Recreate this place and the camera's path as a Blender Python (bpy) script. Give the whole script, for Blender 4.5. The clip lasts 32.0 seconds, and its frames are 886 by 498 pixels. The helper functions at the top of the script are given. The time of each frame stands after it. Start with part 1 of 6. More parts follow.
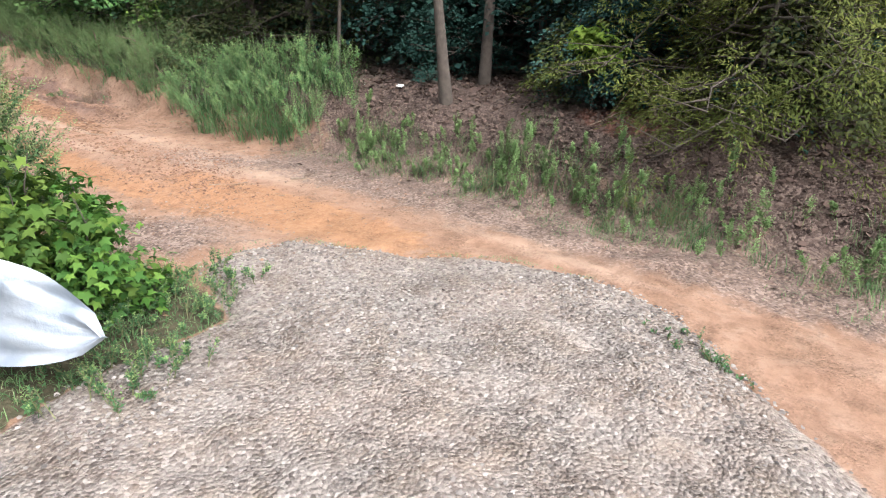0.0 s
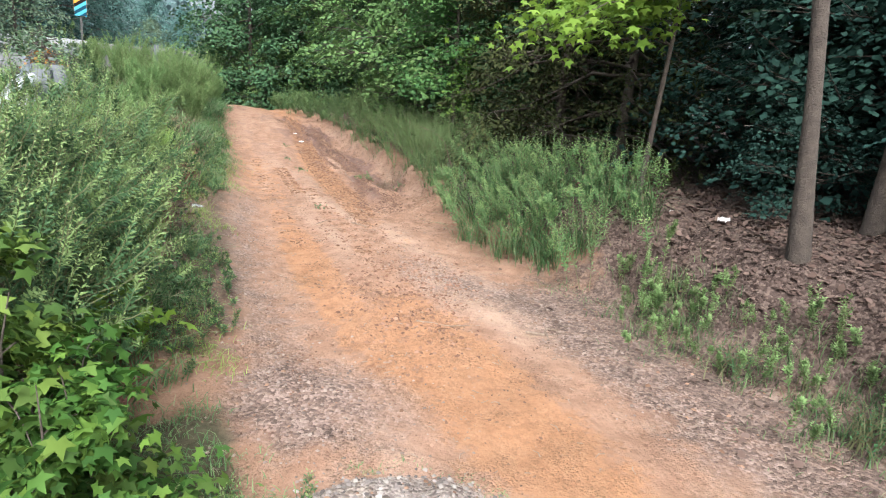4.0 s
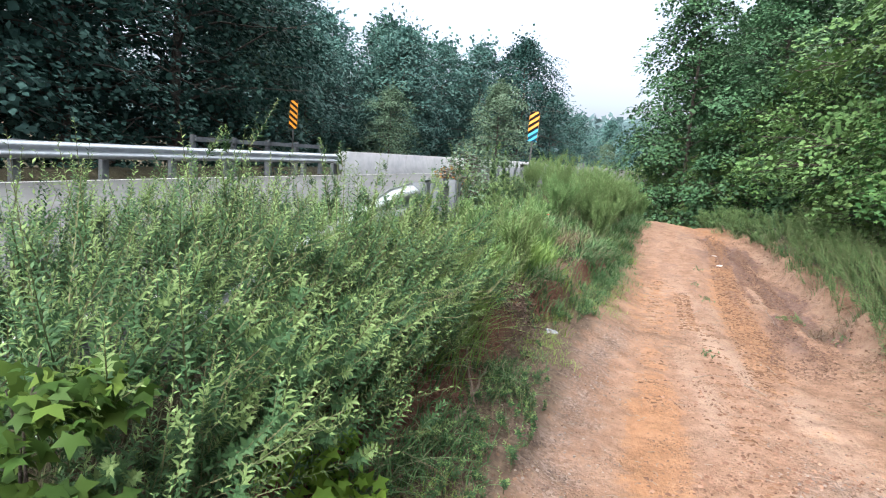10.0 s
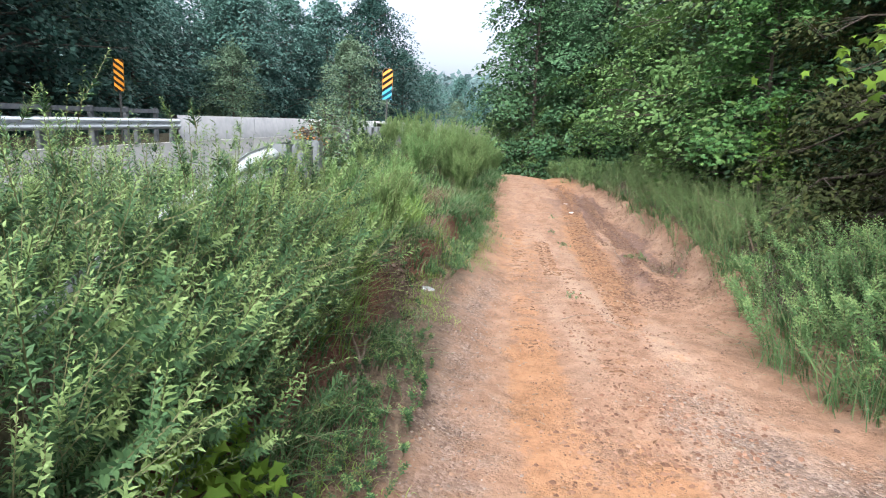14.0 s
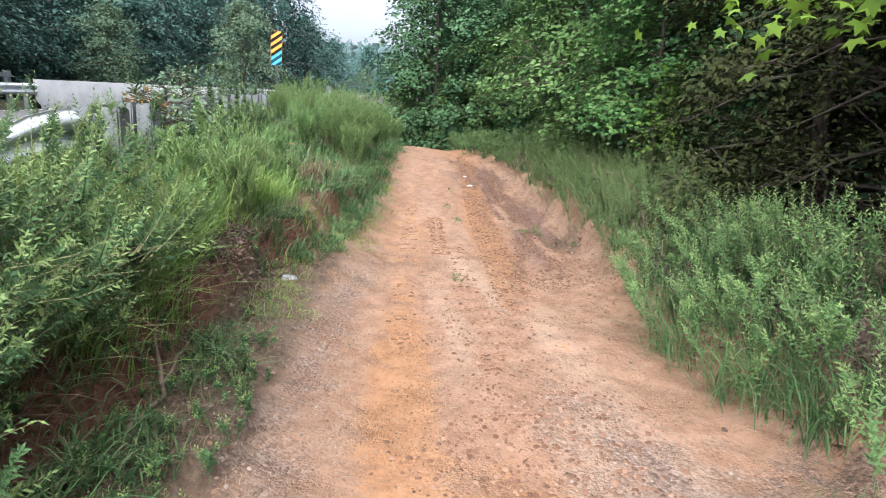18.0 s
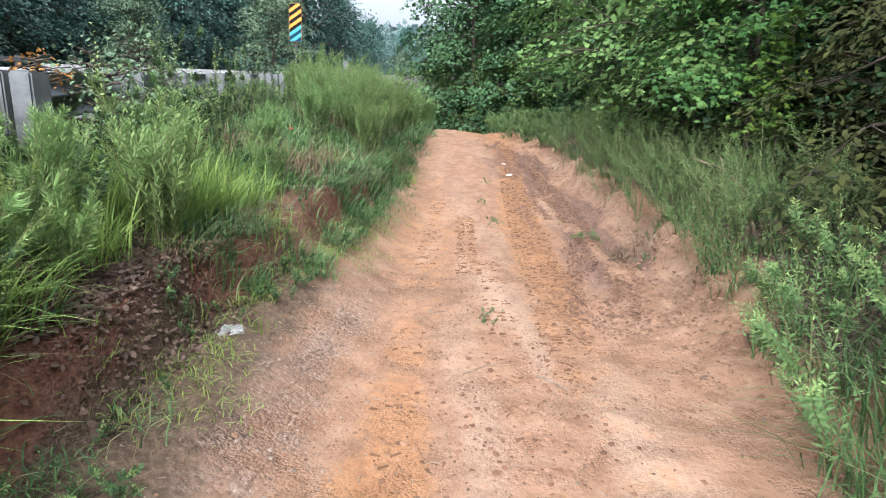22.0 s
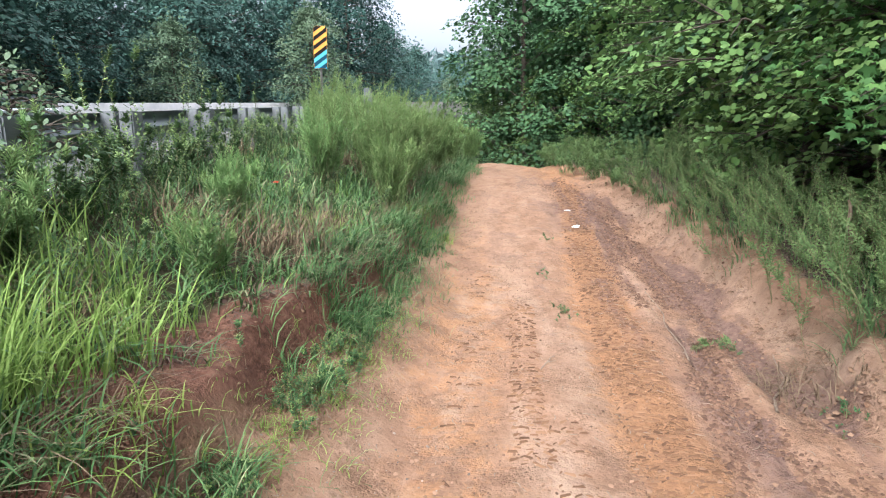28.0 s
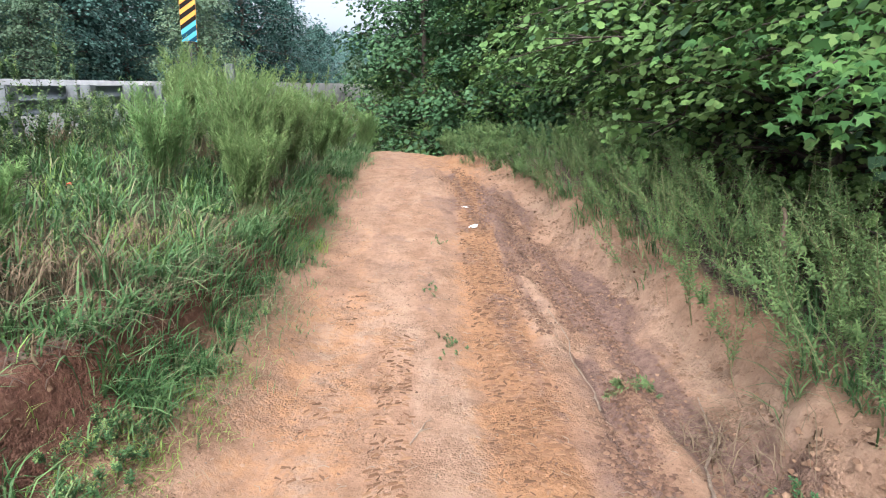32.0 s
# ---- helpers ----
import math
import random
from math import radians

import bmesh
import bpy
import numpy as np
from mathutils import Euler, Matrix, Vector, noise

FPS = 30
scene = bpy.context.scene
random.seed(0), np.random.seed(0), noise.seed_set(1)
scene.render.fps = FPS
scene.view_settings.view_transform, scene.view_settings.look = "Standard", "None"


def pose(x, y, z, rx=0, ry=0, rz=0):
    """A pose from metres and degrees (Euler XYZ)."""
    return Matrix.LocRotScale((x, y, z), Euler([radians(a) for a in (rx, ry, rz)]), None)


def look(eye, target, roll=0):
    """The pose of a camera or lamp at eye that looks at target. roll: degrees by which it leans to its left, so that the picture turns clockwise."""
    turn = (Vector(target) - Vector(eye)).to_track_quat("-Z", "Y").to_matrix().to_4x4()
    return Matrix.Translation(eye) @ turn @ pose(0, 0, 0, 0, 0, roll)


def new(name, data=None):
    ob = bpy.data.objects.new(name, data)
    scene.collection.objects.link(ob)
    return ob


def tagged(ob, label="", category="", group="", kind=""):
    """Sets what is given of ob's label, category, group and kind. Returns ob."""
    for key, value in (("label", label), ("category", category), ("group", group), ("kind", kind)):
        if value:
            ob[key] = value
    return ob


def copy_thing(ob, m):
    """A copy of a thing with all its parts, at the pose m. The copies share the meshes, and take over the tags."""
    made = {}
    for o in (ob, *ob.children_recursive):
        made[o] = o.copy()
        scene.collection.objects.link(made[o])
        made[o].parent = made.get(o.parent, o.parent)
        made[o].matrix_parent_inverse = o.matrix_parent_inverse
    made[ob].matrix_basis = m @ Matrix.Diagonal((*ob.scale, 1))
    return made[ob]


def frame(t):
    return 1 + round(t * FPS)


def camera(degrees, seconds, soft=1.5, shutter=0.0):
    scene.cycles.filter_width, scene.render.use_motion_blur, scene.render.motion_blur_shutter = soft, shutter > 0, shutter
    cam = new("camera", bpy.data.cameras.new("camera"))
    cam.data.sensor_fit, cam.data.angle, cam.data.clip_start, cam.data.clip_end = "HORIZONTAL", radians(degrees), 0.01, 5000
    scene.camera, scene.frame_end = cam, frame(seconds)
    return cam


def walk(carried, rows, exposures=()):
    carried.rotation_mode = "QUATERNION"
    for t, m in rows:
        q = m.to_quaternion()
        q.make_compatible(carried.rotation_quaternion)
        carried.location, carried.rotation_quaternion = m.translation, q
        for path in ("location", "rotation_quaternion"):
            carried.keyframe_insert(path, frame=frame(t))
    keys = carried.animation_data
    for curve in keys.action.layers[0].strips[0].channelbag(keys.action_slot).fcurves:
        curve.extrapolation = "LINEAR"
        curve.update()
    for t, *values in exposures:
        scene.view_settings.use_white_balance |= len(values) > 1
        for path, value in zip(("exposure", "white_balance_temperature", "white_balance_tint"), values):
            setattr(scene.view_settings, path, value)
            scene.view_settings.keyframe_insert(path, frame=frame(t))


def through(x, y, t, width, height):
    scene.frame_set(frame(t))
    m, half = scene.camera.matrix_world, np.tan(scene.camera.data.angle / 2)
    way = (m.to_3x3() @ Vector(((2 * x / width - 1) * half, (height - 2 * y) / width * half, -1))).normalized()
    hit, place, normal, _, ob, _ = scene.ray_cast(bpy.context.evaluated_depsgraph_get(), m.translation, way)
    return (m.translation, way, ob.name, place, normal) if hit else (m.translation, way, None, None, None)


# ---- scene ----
cam = camera(73.7, 32.0, soft=1.1, shutter=0.0)
PATH = [
    (0, (-2.528, -3.325, 1.582), (-1.031, -2.232, 0.831), 2.0),
    (0.5, (-2.334, -3.232, 1.561), (-0.843, -2.126, 0.816), 4.1),
    (1, (-2.075, -3.101, 1.543), (-0.594, -1.96, 0.834), 1.7),
    (1.5, (-1.808, -3.006, 1.507), (-0.39, -1.76, 0.846), 0.9),
    (2, (-1.634, -2.846, 1.504), (-0.396, -1.431, 0.822), 2.5),
    (2.5, (-1.483, -2.583, 1.515), (-0.346, -1.039, 0.948), 0.5),
    (3, (-1.296, -2.415, 1.513), (-0.29, -0.776, 0.964), 1.2),
    (3.5, (-1.134, -2.227, 1.509), (-0.277, -0.525, 0.902), 3.8),
    (4, (-0.969, -2.036, 1.53), (-0.197, -0.261, 1.027), 4.5),
    (4.5, (-0.936, -1.882, 1.553), (-0.288, -0.062, 1.034), 2.5),
    (6.5, (-0.609, -1.292, 1.522), (-0.145, 0.596, 1.054), 2.6),
    (7, (-0.479, -1.206, 1.528), (-0.101, 0.718, 1.135), 3.4),
    (7.5, (-0.434, -1.114, 1.526), (-0.366, 0.839, 1.098), 2.2),
    (8, (-0.472, -0.994, 1.532), (-0.613, 0.973, 1.204), 2.9),
    (8.5, (-0.507, -0.9, 1.525), (-0.859, 1.053, 1.276), 2.7),
    (9, (-0.448, -0.862, 1.541), (-0.99, 1.05, 1.31), 3.7),
    (9.5, (-0.369, -0.831, 1.55), (-0.958, 1.065, 1.313), 4.3),
    (10, (-0.299, -0.838, 1.548), (-0.909, 1.051, 1.306), 4.7),
    (10.5, (-0.281, -0.813, 1.544), (-0.83, 1.083, 1.226), 3.2),
    (11, (-0.348, -0.782, 1.548), (-0.816, 1.142, 1.27), 4.4),
    (11.5, (-0.42, -0.75, 1.537), (-0.967, 1.156, 1.273), 4.8),
    (12, (-0.449, -0.741, 1.532), (-0.977, 1.171, 1.28), 3.6),
    (12.5, (-0.459, -0.734, 1.519), (-0.872, 1.204, 1.247), 4.0),
    (13, (-0.453, -0.724, 1.516), (-0.72, 1.237, 1.223), 3.5),
    (13.5, (-0.434, -0.707, 1.513), (-0.577, 1.258, 1.17), 2.3),
    (15.5, (-0.421, -0.902, 1.562), (-0.569, 1.064, 1.225), 2.9),
    (16, (-0.456, -0.873, 1.56), (-0.549, 1.077, 1.123), 2.5),
    (16.5, (-0.334, -0.767, 1.536), (-0.341, 1.153, 0.975), 2.0),
    (17, (-0.15, -0.568, 1.537), (-0.163, 1.401, 1.189), 4.4),
    (17.5, (-0.076, -0.324, 1.484), (-0.075, 1.624, 1.03), 4.1),
    (18, (-0.056, -0.071, 1.487), (0.093, 1.879, 1.068), 2.7),
    (18.5, (-0.041, 0.082, 1.477), (0.113, 2.03, 1.051), 2.1),
    (19, (0.03, 0.324, 1.401), (0.139, 2.273, 0.967), 4.9),
    (19.5, (0.087, 0.596, 1.403), (0.134, 2.558, 1.018), 5.1),
    (20, (0.144, 0.86, 1.41), (0.256, 2.806, 0.962), 0.9),
    (20.5, (0.263, 1.093, 1.428), (0.311, 3.056, 1.048), 2.4),
    (21, (0.27, 1.265, 1.41), (0.183, 3.194, 0.888), 2.9),
    (21.5, (0.207, 1.492, 1.429), (0.224, 3.442, 0.986), 2.8),
    (22, (0.177, 1.662, 1.417), (0.188, 3.604, 0.939), 1.7),
    (22.5, (0.203, 1.885, 1.436), (0.134, 3.846, 1.05), 3.1),
    (23, (0.241, 2.084, 1.418), (0.127, 4.021, 0.932), 3.4),
    (23.5, (0.192, 2.326, 1.429), (0.317, 4.267, 0.961), 2.3),
    (24, (0.223, 2.503, 1.427), (0.371, 4.432, 0.918), 1.0),
    (24.5, (0.308, 2.722, 1.438), (0.384, 4.674, 1.013), 2.1),
    (25, (0.343, 2.919, 1.406), (0.278, 4.85, 0.89), 2.4),
    (25.5, (0.306, 3.164, 1.432), (0.229, 5.126, 1.049), 2.7),
    (27.5, (0.27, 3.901, 1.543), (-0.072, 5.838, 1.184), 0.4),
    (28, (0.215, 4.009, 1.542), (0.055, 5.961, 1.139), -0.1),
    (28.5, (0.245, 4.175, 1.516), (0.201, 6.113, 1.023), -1.0),
    (29, (0.337, 4.374, 1.543), (0.353, 6.329, 1.123), -0.2),
    (29.5, (0.391, 4.5, 1.535), (0.389, 6.435, 1.029), -0.8),
    (30, (0.379, 4.671, 1.558), (0.525, 6.609, 1.089), 1.6),
    (30.5, (0.387, 4.799, 1.57), (0.559, 6.738, 1.11), 0.4),
    (31, (0.398, 4.897, 1.557), (0.544, 6.829, 1.06), -0.5),
    (31.5, (0.473, 5.013, 1.572), (0.627, 6.96, 1.138), -0.0),
    (32, (0.529, 5.093, 1.56), (0.659, 7.037, 1.106), 0.5),
]
walk(cam, [(t, look(eye, target, roll)) for t, eye, target, roll in PATH],
     exposures=[(0.0, 2.14, 6150, 9)])

# ---------------------------------------------------------------- world and light
SUN_UP, SUN_TURN = radians(48), radians(200)
world = bpy.data.worlds.new("sky")
scene.world = world
world.use_nodes = True
wt = world.node_tree
sky = wt.nodes.new("ShaderNodeTexSky")
sky.sky_type = "NISHITA"
sky.sun_disc = False
sky.sun_elevation, sky.sun_rotation = SUN_UP, SUN_TURN
sky.dust_density, sky.air_density, sky.ozone_density = 9.0, 0.65, 0.6
wt.nodes["Background"].inputs["Strength"].default_value = 0.15
haze = wt.nodes.new("ShaderNodeHueSaturation")  # a milky overcast sky
haze.inputs["Saturation"].default_value = 0.48
wt.links.new(sky.outputs["Color"], haze.inputs["Color"])
wt.links.new(haze.outputs["Color"], wt.nodes["Background"].inputs["Color"])

sun = new("sun", bpy.data.lights.new("sun", "SUN"))
sun.data.energy, sun.data.angle, sun.data.color = 0.5, radians(50), (1.0, 0.95, 0.88)
sun.matrix_world = look((-20 * math.sin(SUN_TURN), 20 * math.cos(SUN_TURN) * -1, 24), (0, 0, 0))

# ---------------------------------------------------------------- materials
def mat_new(name, rough=0.8, metal=0.0):
    m = bpy.data.materials.new(name)
    m.use_nodes = True
    b = m.node_tree.nodes["Principled BSDF"]
    b.inputs["Roughness"].default_value = rough
    b.inputs["Metallic"].default_value = metal
    return m, m.node_tree, b


def nd(t, kind, **vals):
    n = t.nodes.new("ShaderNode" + kind)
    for k, v in vals.items():
        n.inputs[k].default_value = v
    return n


def ramp(t, src, stops):
    r = t.nodes.new("ShaderNodeValToRGB")
    e = r.color_ramp.elements
    while len(e) < len(stops):
        e.new(0.5)
    for i, (p, c) in enumerate(stops):
        e[i].position = p
        e[i].color = (*c, 1) if len(c) == 3 else c
    t.links.new(src, r.inputs["Fac"])
    return r.outputs["Color"]


def mixc(t, fac, a, b, mode="MIX"):
    m = t.nodes.new("ShaderNodeMix")
    m.data_type, m.blend_type = "RGBA", mode
    for sock, v in ((m.inputs[0], fac), (m.inputs[6], a), (m.inputs[7], b)):
        if hasattr(v, "links"):
            t.links.new(v, sock)
        elif isinstance(v, (int, float)):
            sock.default_value = v
        else:
            sock.default_value = (*v, 1)
    return m.outputs[2]


def mth(t, op, a, b=0.0):
    m = t.nodes.new("ShaderNodeMath")
    m.operation = op
    for sock, v in zip(m.inputs, (a, b)):
        if hasattr(v, "links"):
            t.links.new(v, sock)
        else:
            sock.default_value = v
    return m.outputs[0]


def noise_tex(t, scale, detail=6.0, rough=0.6, vec=None):
    n = nd(t, "TexNoise", Scale=scale, Detail=detail, Roughness=rough)
    if vec is None:
        vec = t.nodes.new("ShaderNodeTexCoord").outputs["Object"]
    t.links.new(vec, n.inputs["Vector"])
    return n.outputs["Fac"]


def bump(t, b, height, strength=0.5, distance=0.02):
    n = nd(t, "Bump", Strength=strength, Distance=distance)
    t.links.new(height, n.inputs["Height"])
    t.links.new(n.outputs["Normal"], b.inputs["Normal"])


TONE = 0.68  # common share of light that the paints and leaves give back


def toned(c):
    return tuple(v * TONE for v in c[:3])


def grit_mat(name, stops, rough=0.95):
    """Loose pieces, each with its own shade."""
    m, t, b = mat_new(name, rough)
    b.inputs["Specular IOR Level"].default_value = 0.2
    g = t.nodes.new("ShaderNodeNewGeometry")
    t.links.new(ramp(t, g.outputs["Random Per Island"], [(p, toned(c)) for p, c in stops]), b.inputs["Base Color"])
    bump(t, b, noise_tex(t, 150), 0.4, 0.004)
    return m


def plain(name, c1, c2, scale=8.0, rough=0.8, metal=0.0, rel=0.3, dist=0.01):
    c1, c2 = toned(c1), toned(c2)
    m, t, b = mat_new(name, rough, metal)
    f = noise_tex(t, scale)
    t.links.new(ramp(t, f, [(0.3, c1), (0.7, c2)]), b.inputs["Base Color"])
    bump(t, b, noise_tex(t, scale * 6), rel, dist)
    return m


def leaf_mat(name, dark, mid, light, through=0.3, rough=0.55, tip=None, calm=0.32):
    """Foliage: each leaf takes its own shade of green, some light comes through it."""
    dark, mid, light, tip = toned(dark), toned(mid), toned(light), toned(tip or light)
    m, t, b = mat_new(name, rough)
    g = t.nodes.new("ShaderNodeNewGeometry")
    col = ramp(t, g.outputs["Random Per Island"], [(0.0, dark), (0.5, mid), (0.93, light), (1.0, tip)])
    big = noise_tex(t, 0.9, 3.0)
    col = mixc(t, mth(t, "ADD", mth(t, "MULTIPLY", big, 0.4), calm), col, mid)
    info = t.nodes.new("ShaderNodeObjectInfo")
    hsv = nd(t, "HueSaturation", Saturation=1.0)
    t.links.new(col, hsv.inputs["Color"])
    t.links.new(mth(t, "ADD", mth(t, "MULTIPLY", info.outputs["Random"], 0.3), 0.85), hsv.inputs["Value"])
    t.links.new(mth(t, "ADD", mth(t, "MULTIPLY", info.outputs["Random"], 0.03), 0.485), hsv.inputs["Hue"])
    col = hsv.outputs["Color"]
    t.links.new(col, b.inputs["Base Color"])
    b.inputs["Specular IOR Level"].default_value = 0.12
    tr = t.nodes.new("ShaderNodeBsdfTranslucent")
    t.links.new(col, tr.inputs["Color"])
    mx = t.nodes.new("ShaderNodeMixShader")
    mx.inputs[0].default_value = through
    t.links.new(b.outputs[0], mx.inputs[1])
    t.links.new(tr.outputs[0], mx.inputs[2])
    t.links.new(mx.outputs[0], t.nodes["Material Output"].inputs["Surface"])
    return m


LEAF_BROAD = leaf_mat("leaf_broad", (0.026, 0.070, 0.034), (0.056, 0.128, 0.058), (0.115, 0.215, 0.095), 0.2)
LEAF_DARK = leaf_mat("leaf_dark", (0.026, 0.064, 0.040), (0.054, 0.115, 0.066), (0.105, 0.190, 0.104), 0.2)
# far trees: the blue cast of haze is mixed into the leaf colour
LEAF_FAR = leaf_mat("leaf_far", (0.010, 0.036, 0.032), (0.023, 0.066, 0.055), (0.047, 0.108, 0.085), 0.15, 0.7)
# distant haze is put into this pale blue-grey leaf colour
LEAF_RIDGE_HAZE = leaf_mat("leaf_ridge_haze", (0.085, 0.145, 0.16), (0.11, 0.178, 0.19), (0.14, 0.21, 0.22), 0.2)
# lime copy of the star leaf, with sunlight put into its colour
LEAF_LIME_SUNLIT = leaf_mat("leaf_lime_sunlit", (0.090, 0.190, 0.030), (0.170, 0.310, 0.045), (0.280, 0.430, 0.065), 0.45, 0.6)
LEAF_PALE = leaf_mat("leaf_pale", (0.050, 0.108, 0.036), (0.102, 0.182, 0.058), (0.172, 0.268, 0.088), 0.22)
LEAF_SAGE = leaf_mat("leaf_sage", (0.075, 0.135, 0.085), (0.130, 0.208, 0.130), (0.190, 0.275, 0.175), 0.25)
LEAF_STAR = leaf_mat("leaf_star", (0.020, 0.066, 0.015), (0.060, 0.138, 0.026), (0.200, 0.315, 0.055), 0.26, 0.6)
LEAF_GUM = leaf_mat("leaf_gum", (0.026, 0.075, 0.028), (0.070, 0.148, 0.046), (0.160, 0.262, 0.072), 0.28, 0.6)
# a paler haze tint, also coloured in, for trees further off
LEAF_MID_HAZE = leaf_mat("leaf_mid_haze", (0.042, 0.108, 0.098), (0.078, 0.170, 0.148), (0.124, 0.232, 0.190), 0.25)
LEAF_CEDAR = leaf_mat("leaf_cedar", (0.022, 0.031, 0.015), (0.046, 0.060, 0.022), (0.086, 0.100, 0.032), 0.2, 0.9)
WEED = leaf_mat("weed", (0.028, 0.074, 0.034), (0.068, 0.150, 0.062), (0.125, 0.225, 0.092), 0.18)
LEAF_CEDAR_LIGHT = leaf_mat("leaf_cedar_light", (0.048, 0.066, 0.018), (0.105, 0.135, 0.032), (0.185, 0.215, 0.052), 0.3, 0.8)
WEED_LIGHT = leaf_mat("light_weed", (0.065, 0.145, 0.058), (0.135, 0.245, 0.098), (0.215, 0.335, 0.145), 0.3)
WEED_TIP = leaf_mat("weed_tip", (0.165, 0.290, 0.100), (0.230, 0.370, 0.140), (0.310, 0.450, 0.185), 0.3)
FEATHER = leaf_mat("feather_weed", (0.105, 0.200, 0.072), (0.185, 0.310, 0.120), (0.280, 0.400, 0.172), 0.48)
GRASS = leaf_mat("grass_blade", (0.038, 0.092, 0.036), (0.090, 0.176, 0.068), (0.178, 0.265, 0.112), 0.2, 0.5, (0.36, 0.32, 0.22), 0.0)
GRASS_PALE = leaf_mat("pale_grass_blade", (0.120, 0.200, 0.048), (0.225, 0.325, 0.085), (0.330, 0.430, 0.140), 0.4, 0.5, None, 0.05)
STRAW = leaf_mat("straw", (0.12, 0.09, 0.06), (0.20, 0.155, 0.105), (0.29, 0.235, 0.16), 0.1, 0.9)
DEADLEAF = leaf_mat("dead_leaf", (0.055, 0.038, 0.030), (0.115, 0.080, 0.066), (0.215, 0.162, 0.135), 0.05, 0.9)
STEM = plain("stem", (0.10, 0.13, 0.05), (0.16, 0.15, 0.07), 30, 0.8)
BARK = plain("bark", (0.045, 0.036, 0.030), (0.105, 0.086, 0.070), 14, 0.95, 0, 0.8, 0.02)
TWIG = plain("twig", (0.13, 0.09, 0.065), (0.27, 0.21, 0.16), 25, 0.95, 0, 0.6)
STEEL = plain("galvanised_steel", (0.50, 0.55, 0.60), (0.66, 0.71, 0.76), 7, 0.5, 0.35, 0.15)
DARK_STEEL = plain("dull_sign_steel", (0.08, 0.085, 0.085), (0.14, 0.145, 0.14), 9, 0.7, 0.3)
POSTWOOD = plain("weathered_post_wood", (0.10, 0.118, 0.135), (0.20, 0.218, 0.235), 9, 0.95, 0, 0.6)
# shade on the near rail's back, put into a darker steel colour
SHADED_STEEL = plain("shaded_steel", (0.13, 0.165, 0.21), (0.24, 0.28, 0.33), 5, 0.6, 0.3, 0.2)
CONCRETE = plain("concrete", (0.30, 0.315, 0.335), (0.42, 0.43, 0.45), 2.5, 0.9, 0, 0.25)
ASPHALT = plain("asphalt", (0.078, 0.082, 0.088), (0.115, 0.12, 0.124), 3.0, 0.9, 0, 0.4, 0.004)
PAINT_WHITE = plain("line_paint", (0.62, 0.62, 0.60), (0.76, 0.76, 0.74), 12, 0.7)
YELLOW = plain("sign_yellow", (0.68, 0.25, 0.012), (0.76, 0.30, 0.016), 4, 0.45)
BLACK = plain("sign_black", (0.015, 0.013, 0.012), (0.022, 0.02, 0.018), 4, 1.0)
BLACK.node_tree.nodes["Principled BSDF"].inputs["Specular IOR Level"].default_value = 0.05
TEAL = plain("sign_teal", (0.02, 0.27, 0.40), (0.03, 0.33, 0.46), 4, 0.5)
NAVY = plain("sign_navy", (0.012, 0.05, 0.08), (0.015, 0.06, 0.10), 4, 1.0)
NAVY.node_tree.nodes["Principled BSDF"].inputs["Specular IOR Level"].default_value = 0.05
PLASTIC = plain("white_plastic", (0.72, 0.74, 0.75), (0.82, 0.83, 0.83), 20, 0.4)
STONE = grit_mat("gravel_stone", [(0.0, (0.11, 0.086, 0.074)), (0.5, (0.20, 0.160, 0.136)), (1.0, (0.29, 0.240, 0.208))])
CLOD = grit_mat("clay_clod", [(0.0, (0.13, 0.075, 0.048)), (0.5, (0.21, 0.128, 0.086)), (1.0, (0.29, 0.190, 0.132))])

# ---------------------------------------------------------------- mesh helpers
def mesh_of(name, verts, faces, mat, smooth=False):
    """A mesh from an array of places and a list of face arrays."""
    verts = np.asarray(verts, np.float32)
    me = bpy.data.meshes.new(name)
    me.vertices.add(len(verts))
    me.vertices.foreach_set("co", verts.ravel())
    faces = [np.asarray(f, np.int32) for f in faces if len(f)]
    sizes = np.concatenate([np.full(len(f), f.shape[1], np.int32) for f in faces])
    loops = np.concatenate([f.ravel() for f in faces])
    me.loops.add(len(loops))
    me.loops.foreach_set("vertex_index", loops)
    me.polygons.add(len(sizes))
    me.polygons.foreach_set("loop_start", np.r_[0, np.cumsum(sizes)[:-1]].astype(np.int32))
    if smooth:
        me.polygons.foreach_set("use_smooth", np.ones(len(sizes), bool))
    me.update(calc_edges=True)
    me.materials.append(mat)
    return me


def part(name, me, parent=None, label=""):
    ob = new(name, me)
    if parent:
        ob.parent = parent
    return tagged(ob, label)


def bm_mesh(name, bm, mat, smooth=False):
    me = bpy.data.meshes.new(name)
    bm.to_mesh(me)
    bm.free()
    me.materials.append(mat)
    if smooth:
        for p in me.polygons:
            p.use_smooth = True
    return me


def unit(v):
    return v / np.maximum(np.linalg.norm(v, axis=-1, keepdims=True), 1e-9)


def frames_of(along, up):
    """Turns whose y runs along and whose z is as near to up as may be."""
    y = unit(along)
    x = unit(np.cross(y, up))
    z = np.cross(x, y)
    return np.stack([x, y, z], -1)


def scatter(tv, tf, pos, turn, size):
    """Copies of one small shape at many places."""
    tv = np.asarray(tv, float)
    v = np.einsum("nij,kj->nki", turn, tv) * np.reshape(size, (-1, 1, 1)) + pos[:, None]
    f = np.asarray(tf)[None] + (np.arange(len(pos)) * len(tv))[:, None, None]
    return v.reshape(-1, 3), f.reshape(-1, np.asarray(tf).shape[1])


